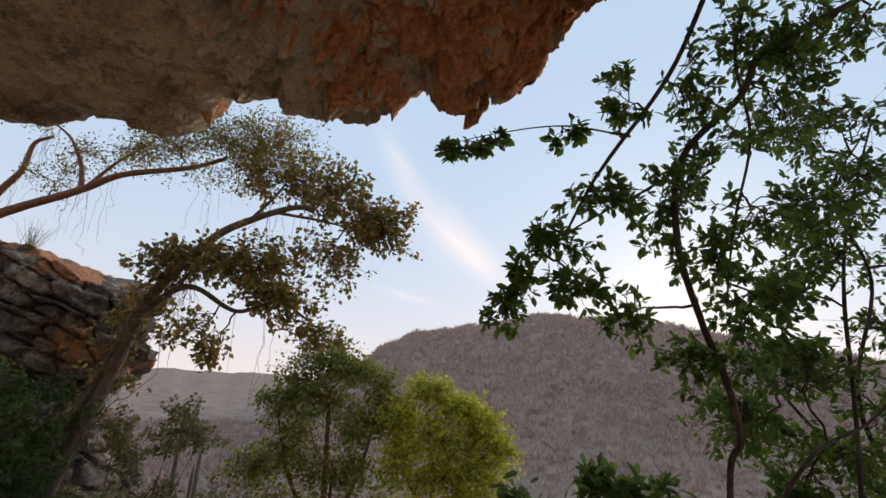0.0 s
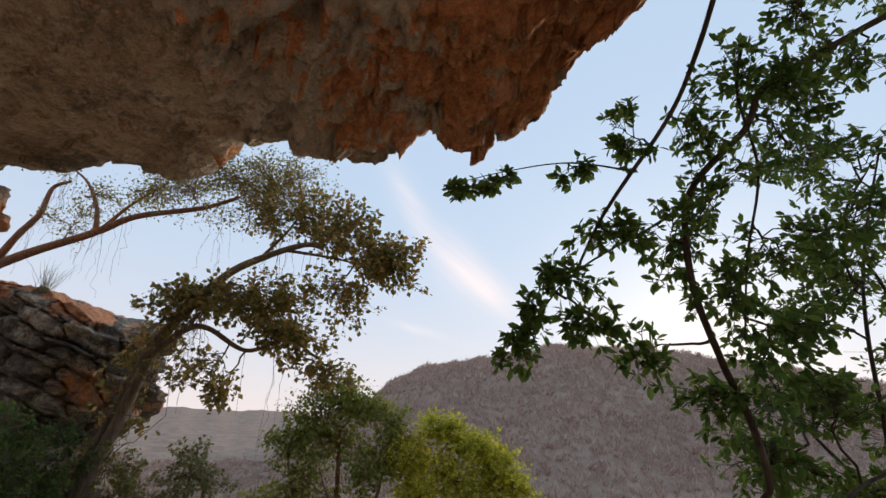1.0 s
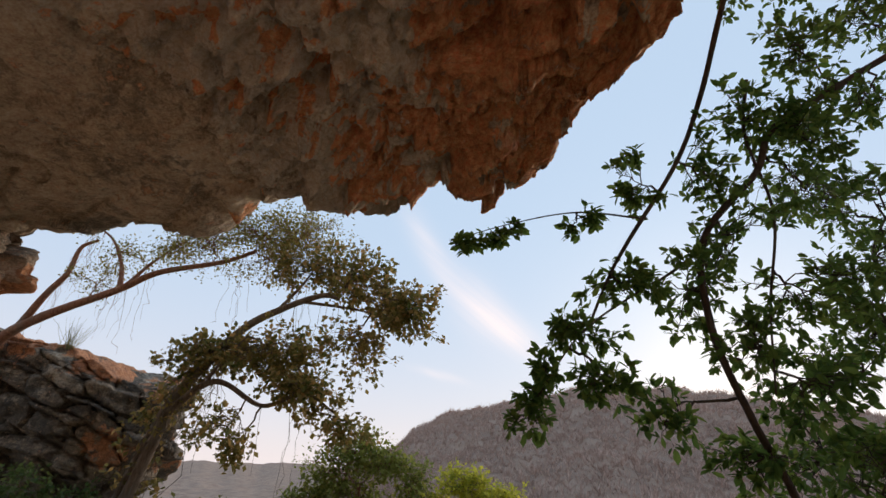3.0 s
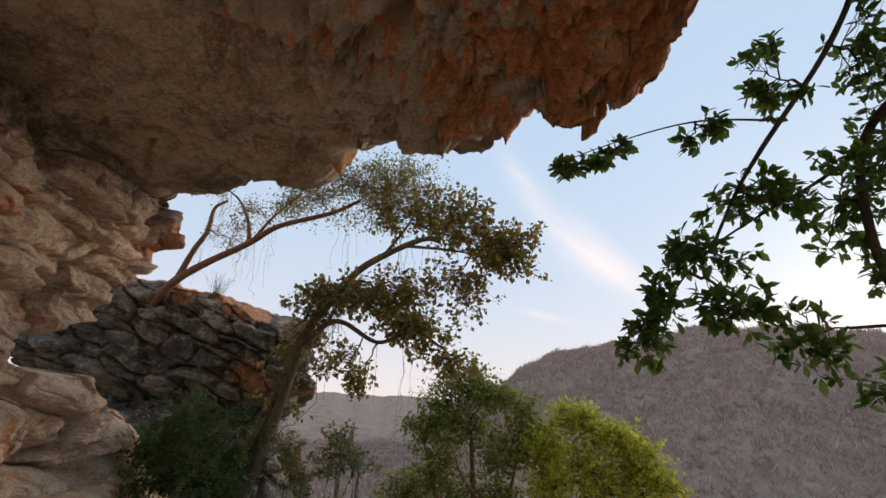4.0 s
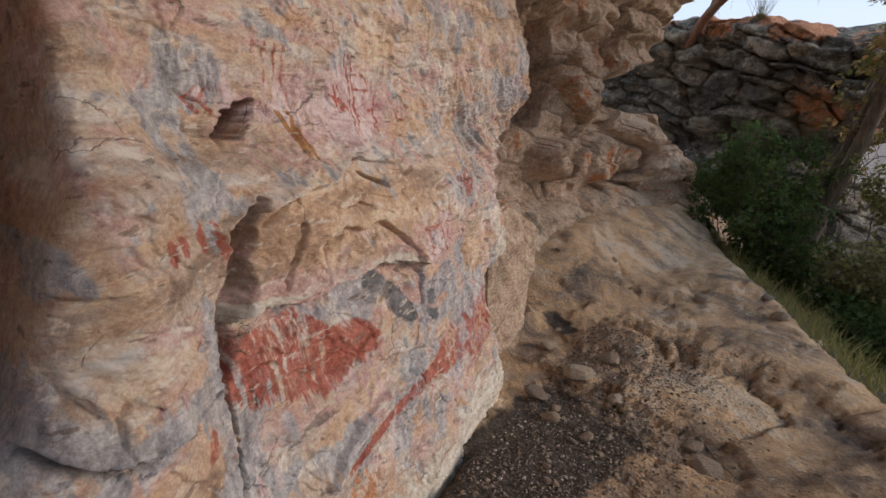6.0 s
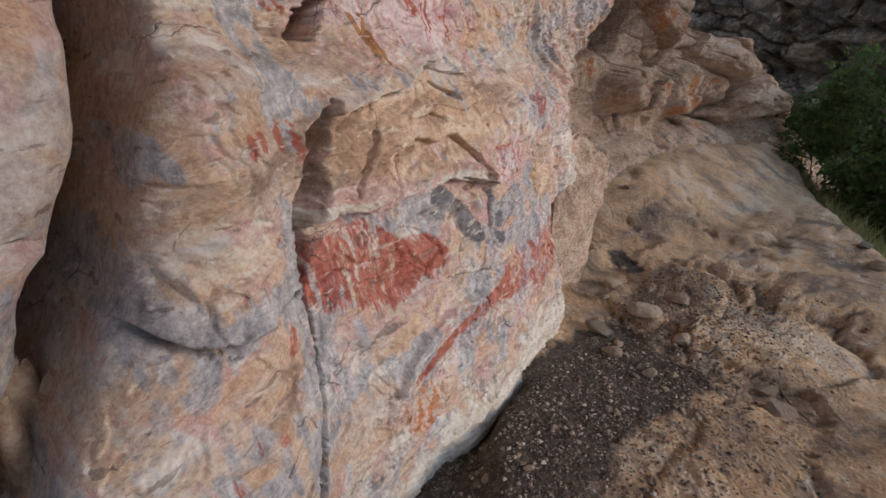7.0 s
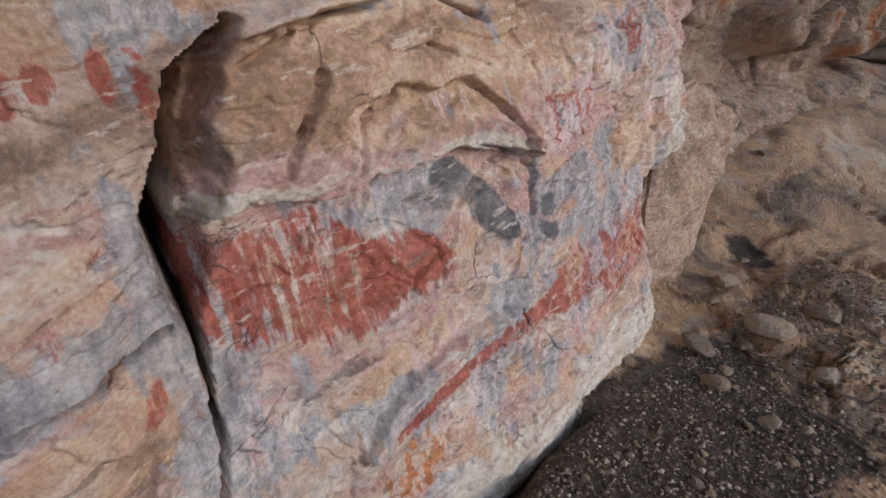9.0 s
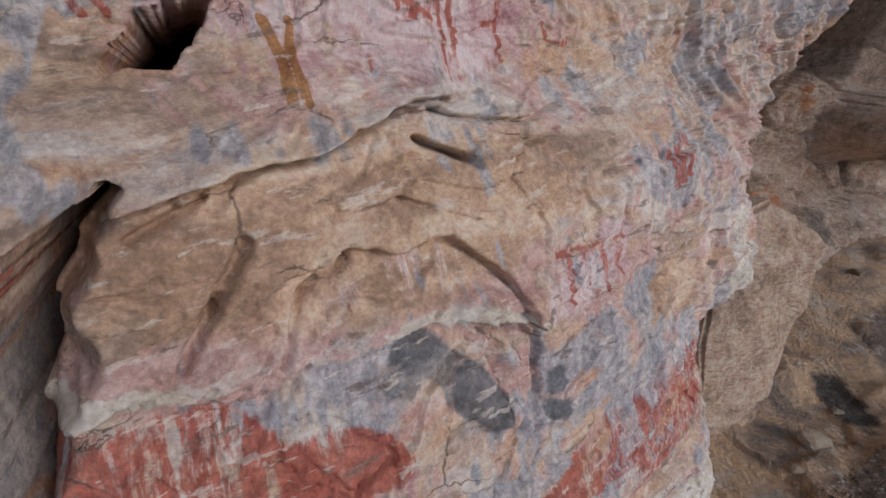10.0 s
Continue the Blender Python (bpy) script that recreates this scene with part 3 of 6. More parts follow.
    sheet = fbm(wu * 1.9, tilt * 2.4, 21.0, 5, 0.55) * 3.2
    d = d + 0.012 * (np.floor(sheet) + smooth(0.90, 1.0, sheet % 1.0)) - 0.009 * sheet
    thin = fbm(wu * 5.0, tilt * 6.0, 31.0, 4, 0.5) * 3.0
    d = d + (0.0035 * (np.floor(thin) + smooth(0.86, 1.0, thin % 1.0)) - 0.0025 * thin) * smooth(-0.3, 0.3, perlin(s * 2.3, z * 2.3, 3.8))
    br, cid, ox, oy = cells(wu * 3.2, wv * 6.0 - wu * 1.6, 41)
    d = d + 0.012 * (cid - 0.5) * smooth(0.0, 0.03, br) + 0.022 * oy * (cid - 0.35) + 0.016 * ox * (cid - 0.5) - 0.022 * smooth(0.022, 0.0, br) * smooth(0.0, 0.25, perlin(s * 3, z * 3, 8.8))
    br2, cid2, ox2, oy2 = cells(wu * 10, wv * 18 - wu * 5, 77)
    d = d + (0.005 * (cid2 - 0.5) * smooth(0.0, 0.08, br2) + 0.007 * oy2 * (cid2 - 0.4)) * smooth(-0.35, 0.25, perlin(s * 4, z * 4, 1.8))
    br3, cid3, ox3, oy3 = cells(wu * 26 + wv * 8, wv * 44 - wu * 9, 55)
    d = d + 0.003 * (cid3 - 0.5) * smooth(0.0, 0.15, br3)
    d = d + 0.006 * fbm(s * 26, z * 6, 3.3, 3) * smooth(1.75, 1.95, s)
    # fluted right-hand edge
    d = d + 0.032 * ridged(s * 7 + 0.8 * z, z * 1.1, 0.7, 4, 0.6) * smooth(1.85, 2.15, s)
    return d


def bars(s, z, pitch, seed=0.0, lean=0.0, fill=0.45):
    """Broken upright brush strokes."""
    x = (s + lean * z) / pitch + 0.8 * fbm(s * 7, z * 4, seed, 3)
    return smooth(fill, fill - 0.45, np.abs((x % 1.0) - 0.5) * 2 - 0.7 * fbm(s * 26, z * 12, seed + 2, 3)) * smooth(-0.55, 0.15, fbm(s * 12, z * 9, seed + 5, 3))


def pigments(s, z):
    """Paint and washes on the wall, each from 0 to 1."""
    n1, n2 = fbm(s * 5, z * 5, 1.0, 4), fbm(s * 17, z * 17, 4.0, 4)
    streak = fbm(s * 30, z * 4, 6.0, 4)
    red = np.zeros_like(s)
    top = along(s, [(0.86, 0.90), (0.90, 0.925), (0.98, 0.945), (1.08, 0.945), (1.16, 0.885), (1.27, 0.865), (1.34, 0.81)])
    low = along(s, [(0.86, 0.765), (0.96, 0.735), (1.04, 0.695), (1.12, 0.70), (1.20, 0.72), (1.31, 0.765)])
    body = smooth(-0.01, 0.02, top - z + 0.02 * n1) * smooth(-0.02, 0.03, z - low + 0.03 * streak) * smooth(0.855, 0.875, s) * smooth(1.345, 1.315, s)
    worn = bars(s, z, 0.028, 3.0, 0.0, 0.34) * smooth(1.24, 1.08, s)
    red = np.maximum(red, body * np.clip(0.85 - 0.70 * worn + 0.15 * smooth(1.08, 1.18, s) + 0.22 * streak, 0, 0.97))
    c = along(s, [(1.13, 0.455), (1.25, 0.475), (1.40, 0.495), (1.52, 0.525), (1.65, 0.55), (1.80, 0.53), (2.05, 0.53)])
    th = along(s, [(1.13, 0.02), (1.25, 0.035), (1.40, 0.035), (1.62, 0.03), (1.72, 0.08), (1.90, 0.13), (2.05, 0.13)])
    band = smooth(1.3, 0.7, np.abs(z - c) / th + 0.35 * n1) * smooth(1.12, 1.16, s) * smooth(2.1, 2.0, s)
    red = np.maximum(red, band * np.clip(np.where(s > 1.68, 0.6 + 0.25 * bars(s, z, 0.05, 8.0), 0.95) + 0.12 * n2 + 0.2 * streak, 0, 0.95))
    drip = smooth(0.0, 0.05, c - z) * smooth(0.16, 0.03, c - z + 0.05 * streak) * within(s, [(1.25, 0), (2.0, 0)])
    red = np.maximum(red, 0.5 * drip * bars(s, z, 0.045, 5.0))
    red = np.maximum(red, 0.55 * blob(s, z, 1.22, 1.045, 0.11, 0.035, -10) * bars(s, z, 0.03, 9.0))
    red = np.maximum(red, 0.8 * blob(s, z, 1.78, 0.93, 0.05, 0.05) * bars(s, z, 0.03, 1.0))
    red = np.maximum(red, 0.7 * blob(s, z, 0.765, 1.165, 0.022, 0.035) + 0.75 * blob(s, z, 0.835, 1.16, 0.03, 0.055) * bars(s, z, 0.022, 2.0))
    red = np.maximum(red, 0.8 * blob(s, z, 0.795, 1.172, 0.02, 0.026) + 0.85 * blob(s, z, 0.851, 1.172, 0.014, 0.042, 0, 0.4) + 0.75 * blob(s, z, 0.787, 0.755, 0.022, 0.042, -20, 0.5))
    red = np.maximum(red, 0.5 * blob(s, z, 0.70, 0.92, 0.05, 0.04))
    red = np.maximum(red, 0.6 * blob(s, z, 0.66, 0.60, 0.14, 0.10, 30) * bars(s, z, 0.045, 4.0, 0.3) + 0.4 * blob(s, z, 0.83, 0.74, 0.025, 0.06))
    red = np.maximum(red, 0.35 * blob(s, z, 1.33, 1.48, 0.5, 0.20) * smooth(0.15, 0.5, n1 + 0.6 * n2))
    # single strokes
    lines = np.full(s.shape, 9.0)
    strokes = [((1.522, 1.36), (1.522, 1.66)), ((1.545, 1.36), (1.55, 1.64)), ((1.40, 1.50), (1.50, 1.46)), ((1.42, 1.53), (1.43, 1.47)), ((1.45, 1.53), (1.46, 1.46)), ((1.645, 1.40), (1.655, 1.52)), ((1.615, 1.465), (1.68, 1.475)), ((1.745, 1.475), (1.75, 1.445)), ((1.75, 1.445), (1.80, 1.44)), ((1.80, 1.44), (1.805, 1.455)), ((1.55, 1.58), (1.62, 1.58)), ((1.62, 1.58), (1.64, 1.54)), ((1.55, 1.53), (1.64, 1.535))]
    strokes += [((1.16 + 0.03 * k, 1.52), (1.17 + 0.03 * k, 1.62)) for k in range(4)]
    strokes += [((1.62, 1.06), (1.76, 1.06))] + [((1.64 + 0.035 * k, 1.06), (1.645 + 0.035 * k, 0.965 + 0.02 * (k % 2))) for k in range(4)]
    strokes += [((1.90 + 0.018 * k, 1.13 + 0.014 * k), (1.915 + 0.018 * k, 1.21 + 0.014 * k)) for k in range(4)]
    strokes += [((0.995 + 0.03 * k, 1.43), (0.975 + 0.03 * k, 1.46)) for k in range(2)] + [((0.975 + 0.03 * k, 1.46), (1.0 + 0.03 * k, 1.49)) for k in range(2)]
    strokes += [((0.882 + dx, 1.20 - 0.022 * k), (0.896 + dx - 2 * dx, 1.19 - 0.022 * k)) for k in range(4) for dx in (0.0, 0.006)] + [((0.757, 1.006), (0.768, 0.974)), ((0.768, 0.974), (0.80, 1.0))]
    for a, b in strokes:
        lines = np.minimum(lines, segdist(s, z, a, b))
    red = np.maximum(red, (0.72 + 0.3 * n1) * smooth(0.0085, 0.003, lines + 0.004 * n2))
    fig = np.minimum(np.minimum(segdist(s, z, (1.215, 1.44), (1.232, 1.385)), segdist(s, z, (1.255, 1.44), (1.245, 1.385))), np.minimum(segdist(s, z, (1.232, 1.385), (1.228, 1.32)), segdist(s, z, (1.245, 1.385), (1.25, 1.32))))
    ochre = 0.9 * smooth(0.011, 0.005, fig + 0.003 * n2)
    orange = np.maximum(blob(s, z, 1.19, 0.33, 0.14, 0.11, -35, 0.5), 0.55 * body * smooth(1.1, 0.95, s + 0.8 * (z - 0.80))) * np.clip(0.45 + 0.5 * bars(s, z, 0.03, 7.0, 0.2) + 0.5 * n2, 0, 1)
    ochre = np.maximum(ochre, 0.35 * body * smooth(0.2, 0.6, fbm(s * 40, z * 9, 3.0, 3)))
    blue = np.clip(0.9 * smooth(-0.15, 0.45, n1 + 0.5 * streak + 0.8 * blob(s, z, 1.75, 0.72, 0.30, 0.22) + 0.9 * blob(s, z, 2.10, 1.32, 0.34, 0.09, 45) - 0.55 * blob(s, z, 1.25, 1.12, 0.5, 0.16) - 0.6 * blob(s, z, 1.2, 0.64, 0.25, 0.06, 12) + 0.3 * smooth(0.55, 0.3, s) + 0.45 * blob(s, z, 0.70, 0.75, 0.26, 0.6) - 0.4 * blob(s, z, 0.60, 1.10, 0.12, 0.3)), 0, 1)
    pink = np.clip(blob(s, z, 1.42, 1.47, 0.50, 0.17, 0, 0.5) * (0.7 + 0.5 * n1) + 0.5 * smooth(0.1, 0.6, fbm(s * 3.5, z * 3.5, 9.0, 4)) + 0.25 * blob(s, z, 1.7, 1.02, 0.2, 0.12), 0, 1)
    tan = np.clip(blob(s, z, 1.35, 1.16, 0.55, 0.16, 8, 0.5) + blob(s, z, 1.22, 0.62, 0.28, 0.05, 14, 0.6) + blob(s, z, 1.9, 1.42, 0.12, 0.06) + 0.8 * smooth(0.25, 0.6, fbm(s * 2.2, z * 3.0, 12.0, 4)) + 0.7 * blob(s, z, 0.60, 1.1, 0.14, 0.35) + 0.5 * smooth(1.65, 1.8, z), 0, 1)
    pale = np.clip(smooth(0.28, 0.05, z - 0.12 * (s - 1.2)) + 0.5 * blob(s, z, 1.0, 0.985, 0.22, 0.03, 8, 0.5) + 0.45 * blob(s, z, 1.74, 1.16, 0.14, 0.12, 30, 0.6) + 0.8 * blob(s, z, 2.1, 0.6, 0.06, 0.6) + 0.6 * np.exp(-((z - along(s, BED_LOW) - 0.01) / 0.02) ** 2) * within(s, BED_LOW) + 0.8 * blob(s, z, 1.34, 0.55, 0.035, 0.035), 0, 1)
    ws, wz = s + 0.06 * n1, z + 0.05 * fbm(s * 6, z * 6, 21.0, 3)
    dark = np.clip(1.1 * blob(ws, wz, 1.425, 0.875, 0.15, 0.062, -48, 0.5) + 0.9 * blob(ws, wz, 1.625, 0.79, 0.05, 0.10, 12, 0.5) + 0.3 * smooth(0.35, 0.7, fbm(s * 7, z * 7, 15.0, 4)), 0, 1)
    return dict(red=red, ochre=ochre, orange=orange, blue=blue, pink=pink, tan=tan, pale=pale, dark=dark)


def painted_wall_material():
    k = Nodes("painted_sandstone")
    co = k.mapped(k.mapped(k.coords(), (1, 1, 1), (0, 0, radians(-132.7))), (1, 1, 1), (radians(-90), 0, 0))   # x along the wall, y up
    bed = k.mapped(k.mapped(co, (1, 1, 1), (0, 0, radians(-11))), (1.0, 4.2, 1.0))              # thin beds that rise along the wall
    drip = k.mapped(co, (5.0, 0.9, 2.0))                                                        # seepage down the face
    a = k.noise(k.mapped(bed, (1.0, 0.6, 1.0)), 2.6, 8, 0.56, 1.1)
    b = k.crisp(k.noise(co, 18.0, 6, 0.6), 0.36, 0.64)
    c = k.crisp(k.noise(drip, 7.0, 7, 0.7, 0.3), 0.38, 0.62)
    g = k.crisp(k.noise(co, 5.0, 7, 0.58, 1.2), 0.38, 0.62)
    streaks = k.mix(0.4, k.crisp(k.noise(k.mapped(co, (9.0, 1.1, 3.0)), 9.0, 8, 0.75, 0.2), 0.40, 0.60), b)
    col = k.ramp(a, (0.36, (0.34, 0.245, 0.185)), (0.43, (0.50, 0.38, 0.29)), (0.50, (0.64, 0.50, 0.39)), (0.56, (0.54, 0.47, 0.42)), (0.62, (0.76, 0.68, 0.59)))

    def lay(col, name, paint, grain, gain=1.0, spread=0.7, lo=0.40, hi=0.54, most=0.92):
        f = k.math('ADD', k.math('MULTIPLY', k.attr(name), gain), k.math('MULTIPLY', k.math('SUBTRACT', grain, 0.5), spread))
        f = k.math('MULTIPLY', k.ramp(f, (lo, 0.0), (hi, most)), k.ramp(k.attr(name), (0.02, 0.0), (0.15, 1.0)))
        return k.mix(f, col, paint)

    def veil(col, grain, lo, hi, paint, most=0.8):
        return k.mix(k.ramp(grain, (lo, 0.0), (hi, most)), col, paint)

    col = veil(col, k.noise(k.mapped(co, (1, 1.8, 1), (0, 0, 0), (3, 5, 2)), 3.4, 8, 0.6, 1.6), 0.52, 0.66, k.mix(c, (0.33, 0.34, 0.385), (0.62, 0.60, 0.60)), 0.45)
    col = veil(col, k.noise(k.mapped(co, (1, 1.5, 1), (0, 0, 0), (9, 1, 4)), 3.6, 8, 0.6, 1.6), 0.51, 0.56, k.mix(b, (0.52, 0.30, 0.26), (0.68, 0.50, 0.45)), 0.8)
    col = veil(col, k.noise(k.mapped(co, (1, 2.0, 1), (0, 0, 0), (1, 6, 8)), 2.6, 8, 0.6, 1.6), 0.50, 0.58, k.mix(g, (0.60, 0.37, 0.22), (0.62, 0.47, 0.33)), 0.65)
    col = lay(col, "tan", k.ramp(a, (0.38, (0.44, 0.29, 0.19)), (0.49, (0.62, 0.435, 0.29)), (0.58, (0.72, 0.56, 0.41))), g, 0.8, 0.6, 0.3, 0.7, 0.85)
    col = lay(col, "blue", k.mix(c, (0.27, 0.285, 0.325), (0.57, 0.56, 0.555)), g, 0.75, 0.6, 0.38, 0.62, 0.8)
    col = lay(col, "pink", k.mix(g, (0.46, 0.24, 0.25), (0.80, 0.68, 0.66)), c, 0.8, 0.55, 0.34, 0.62, 0.9)
    col = lay(col, "pale", k.mix(b, (0.56, 0.50, 0.40), (0.80, 0.74, 0.65)), g, 0.75, 0.55)
    col = lay(col, "dark", k.mix(b, (0.08, 0.085, 0.09), (0.22, 0.22, 0.23)), g, 0.75, 0.5, 0.34, 0.6)
    col = lay(col, "orange", k.mix(c, (0.50, 0.17, 0.06), (0.62, 0.30, 0.14)), streaks, 0.85, 0.8, 0.32, 0.68)
    col = lay(col, "red", k.mix(c, (0.33, 0.075, 0.05), (0.48, 0.17, 0.12)), streaks, 0.85, 0.75, 0.34, 0.66)
    col = lay(col, "ochre", k.mix(b, (0.34, 0.15, 0.05), (0.48, 0.26, 0.10)), b, 0.95, 0.35)
    # broken crust and bare flecks
    col = veil(col, k.noise(bed, 12.0, 7, 0.62), 0.60, 0.63, (0.72, 0.64, 0.55), 0.6)
    col = veil(col, k.noise(k.mapped(bed, (1, 1, 1), (0, 0, 0), (4, 7, 0)), 9.0, 7, 0.62), 0.62, 0.65, (0.22, 0.165, 0.135), 0.7)
    # hairline fissures along the beds
    hair = k.voronoi(k.mapped(k.mix(0.12, co, k.noise(co, 5.0, 5, 0.6)), (3.0, 7.0, 3.0), (0, 0, radians(-9))), 1.6)
    hair = k.math('MULTIPLY', k.ramp(hair, (0.0, 1.0), (0.014, 0.0)), k.ramp(k.noise(k.mapped(co, (1, 1, 1), (0, 0, 0), (6, 2, 3)), 4.0, 4, 0.6), (0.55, 0.0), (0.62, 0.8)))
    col = k.mix(hair, col, (0.12, 0.09, 0.075))
    fine = k.noise(co, 150, 6, 0.75)
    col = k.mix(0.34, col, k.ramp(k.noise(co, 42, 9, 0.78), (0.40, 0.16), (0.60, 0.84)), 'OVERLAY')
    col = k.mix(0.28, col, k.ramp(fine, (0.40, 0.25), (0.60, 0.75)), 'OVERLAY')
    h = k.math('ADD', k.math('ADD', k.math('SUBTRACT', k.noise(k.mapped(bed, (1.0, 0.45, 1.0)), 8, 8, 0.6), k.math('MULTIPLY', hair, 0.5)), k.math('MULTIPLY', k.noise(co, 42, 9, 0.78), 0.6)), k.math('MULTIPLY', fine, 0.2))
    return k.done(col, 0.9, k.bump(h, 0.65, 0.02))


M_WALL = painted_wall_material()


def block(name, label, left, right, nu, rows, rnd, rightround, lift, relief, deep=0.9):
    w = np.concatenate([np.linspace(-1.35, -1, 14, endpoint=False), np.linspace(-1, 1, nu), np.linspace(1, 1.35, 15)[1:]])
    W, Z = np.meshgrid(w, rows, indexing="ij")
    SL, SR = left(Z), right(Z)
    half, mid = (SR - SL) / 2, (SR + SL) / 2
    inner = np.clip(W, -1, 1)
    S = mid + half * inner
    e = (1 - np.abs(inner)) * half
    r = np.where(W > 0, rightround, rnd)
    ee = np.clip(e, 0, r)
    D = wall_depth(S, Z) + lift(S, Z) - (r - np.sqrt(np.maximum(r * r - (r - ee) ** 2, 0)))
    D = D - np.maximum(np.abs(W) - 1, 0) / 0.35 * deep
    D = D + 0.05 * fbm(S * 1.3, Z * 1.3, 4.2, 3) + 0.018 * fbm(S * 3.5, Z * 5.0, 1.2, 4, 0.55) + 0.003 * ridged(S * 9, Z * 14, 2.0, 4)
    shown = unturned(S, Z)
    D = D + relief(shown, Z)
    S = S + 0.02 * fbm(Z * 3.0, S * 2.0, D * 3, 3) * smooth(0.35, 0.0, e)
    P = WN[None, None] * D[..., None] + WT[None, None] * S[..., None]
    P[..., 2] = Z
    paints = pigments(shown, Z)
    ob = mesh_object(name, P.reshape(-1, 3), grid_faces(*W.shape)[:, ::-1], M_WALL, uv=np.stack([shown, Z], -1).reshape(-1, 2), attrs=tuple(paints.items()))
    return tagged(ob, label, "rock wall", kind="structure")


RIGHT_EDGE = [(2.50, -0.4), (2.55, 0.05), (2.50, 0.3), (2.46, 0.5), (2.47, 0.68), (2.72, 0.78), (2.84, 0.88), (2.70, 1.05), (2.66, 1.2), (2.85, 1.3), (3.10, 1.45), (3.3, 1.65), (3.6, 2.1), (3.55, 2.4), (3.5, 3.0), (3.35, 3.6), (3.3, 4.7)]
LEFT_EDGE = [(0.12, -0.4), (0.18, 0.0), (0.28, 0.5), (0.36, 0.68), (0.47, 0.84), (0.53, 0.92), (0.57, 1.06), (0.62, 1.2), (0.67, 1.33), (0.72, 1.8), (0.72, 4.7)]
SIDE_EDGE = [(0.04, -0.4), (0.10, 0.3), (0.25, 0.74), (0.33, 0.84), (0.37, 0.89), (0.41, 1.0), (0.45, 1.07), (0.505, 1.2), (0.54, 1.34), (0.56, 1.8), (0.56, 4.7)]
wall_rows = np.concatenate([np.linspace(-0.3, 1.75, 560, endpoint=False), np.linspace(1.75, 4.7, 150)])
block("wall_painted_panel", "pale sandstone wall covered in red and ochre rock paintings", lambda z: over(z, LEFT_EDGE), lambda z: over(z, RIGHT_EDGE), 620, wall_rows, 0.13, 0.14, lambda s, z: 0 * s, panel_relief, 1.3)


def side_relief(s, z):
    wu, wv = s + 0.10 * fbm(s * 4, z * 4, 2.2, 3), z + 0.06 * fbm(s * 4, z * 4, 7.7, 3)
    br, cid, ox, oy = cells(wu * 2.5, wv * 5.0, 13)
    sheet = fbm(wu * 2.2, wv * 3.6, 11.0, 5, 0.55) * 3.0
    return 0.03 * (cid - 0.5) * smooth(0.0, 0.05, br) + 0.04 * oy * (cid - 0.3) + 0.018 * (np.floor(sheet) + smooth(0.9, 1.0, sheet % 1.0)) - 0.010 * sheet


block("wall_side_block", "bluish grey sandstone block with faded paint beside a dark cleft", lambda z: -4.5 + 0 * z, lambda z: over(z, SIDE_EDGE), 320, np.linspace(-0.3, 4.7, 270), 0.1, 0.10, lambda s, z: 0.16 + 0.22 * smooth(1.0, 1.5, z), side_relief)



def rock_curtain(name, label, points, low, high, material, bulge=0.25, seed=0, nu=120, nv=70):
    """A plain rough rock face along a line on the plan."""
    line = spline(points, 10)
    seg = np.concatenate([[0], np.cumsum(np.linalg.norm(np.diff(line, axis=0), axis=1))])
    a = np.linspace(0, seg[-1], nu)
    x0, y0 = np.interp(a, seg, line[:, 0]), np.interp(a, seg, line[:, 1])
    n = np.hypot(np.gradient(x0), np.gradient(y0))
    nx, ny = np.gradient(y0) / n, -np.gradient(x0) / n
    A, Z = np.meshgrid(a, np.linspace(low, high, nv), indexing="ij")
    D = bulge * fbm(A * 0.8 + seed, Z * 0.8, seed, 5)
    ob = mesh_object(name, np.stack([x0[:, None] + nx[:, None] * D, y0[:, None] + ny[:, None] * D, Z], -1).reshape(-1, 3), grid_faces(nu, nv), material)
    return tagged(ob, label, "rock wall", kind="structure")


rock_curtain("wall_cleft", "dark rock deep inside the cleft", [(1.26, -5.6), (-0.4, -3.8), (-2.13, -1.97), (-3.4, -1.2), (-5.4, -0.7), (-8.6, 0.2)], -0.3, 4.8, M_CLIFF, 0.12, 3)
# unseen rock face, added to keep out light from behind on the right
rock_curtain("wall_behind", "plain unseen rock wall added to block light from behind", [(1.5, -3.9), (2.6, -3.2), (4.2, -2.4), (5.4, -1.0)], -0.3, 4.8, M_CLIFF, 0.25, 9)


def wedged_stone():
    """A tall splinter of rock standing in the cleft."""
    bm = bmesh.new()
    bmesh.ops.create_icosphere(bm, subdivisions=4, radius=0.5)
    for v in bm.verts:
        p = v.co * 3.0
        v.co *= 1 + 0.35 * float(fbm(p.x, p.y, p.z * 0.6, 4))
        v.co.x *= 0.18
        v.co.y *= 0.17
        v.co.z *= 1.05
    me = bpy.data.meshes.new("wedged_stone")
    bm.to_mesh(me)
    bm.free()
    me.materials.append(M_CLIFF)
    for f in me.polygons:
        f.use_smooth = True
    ob = new("wedged_stone", me)
    p = WN * (-1.64) + WT * 0.36
    ob.matrix_world = pose(p[0], p[1], 0.26, 0, 10, 40)
    tagged(ob, "tall splinter of tan rock wedged in the dark cleft", "stone")


wedged_stone()


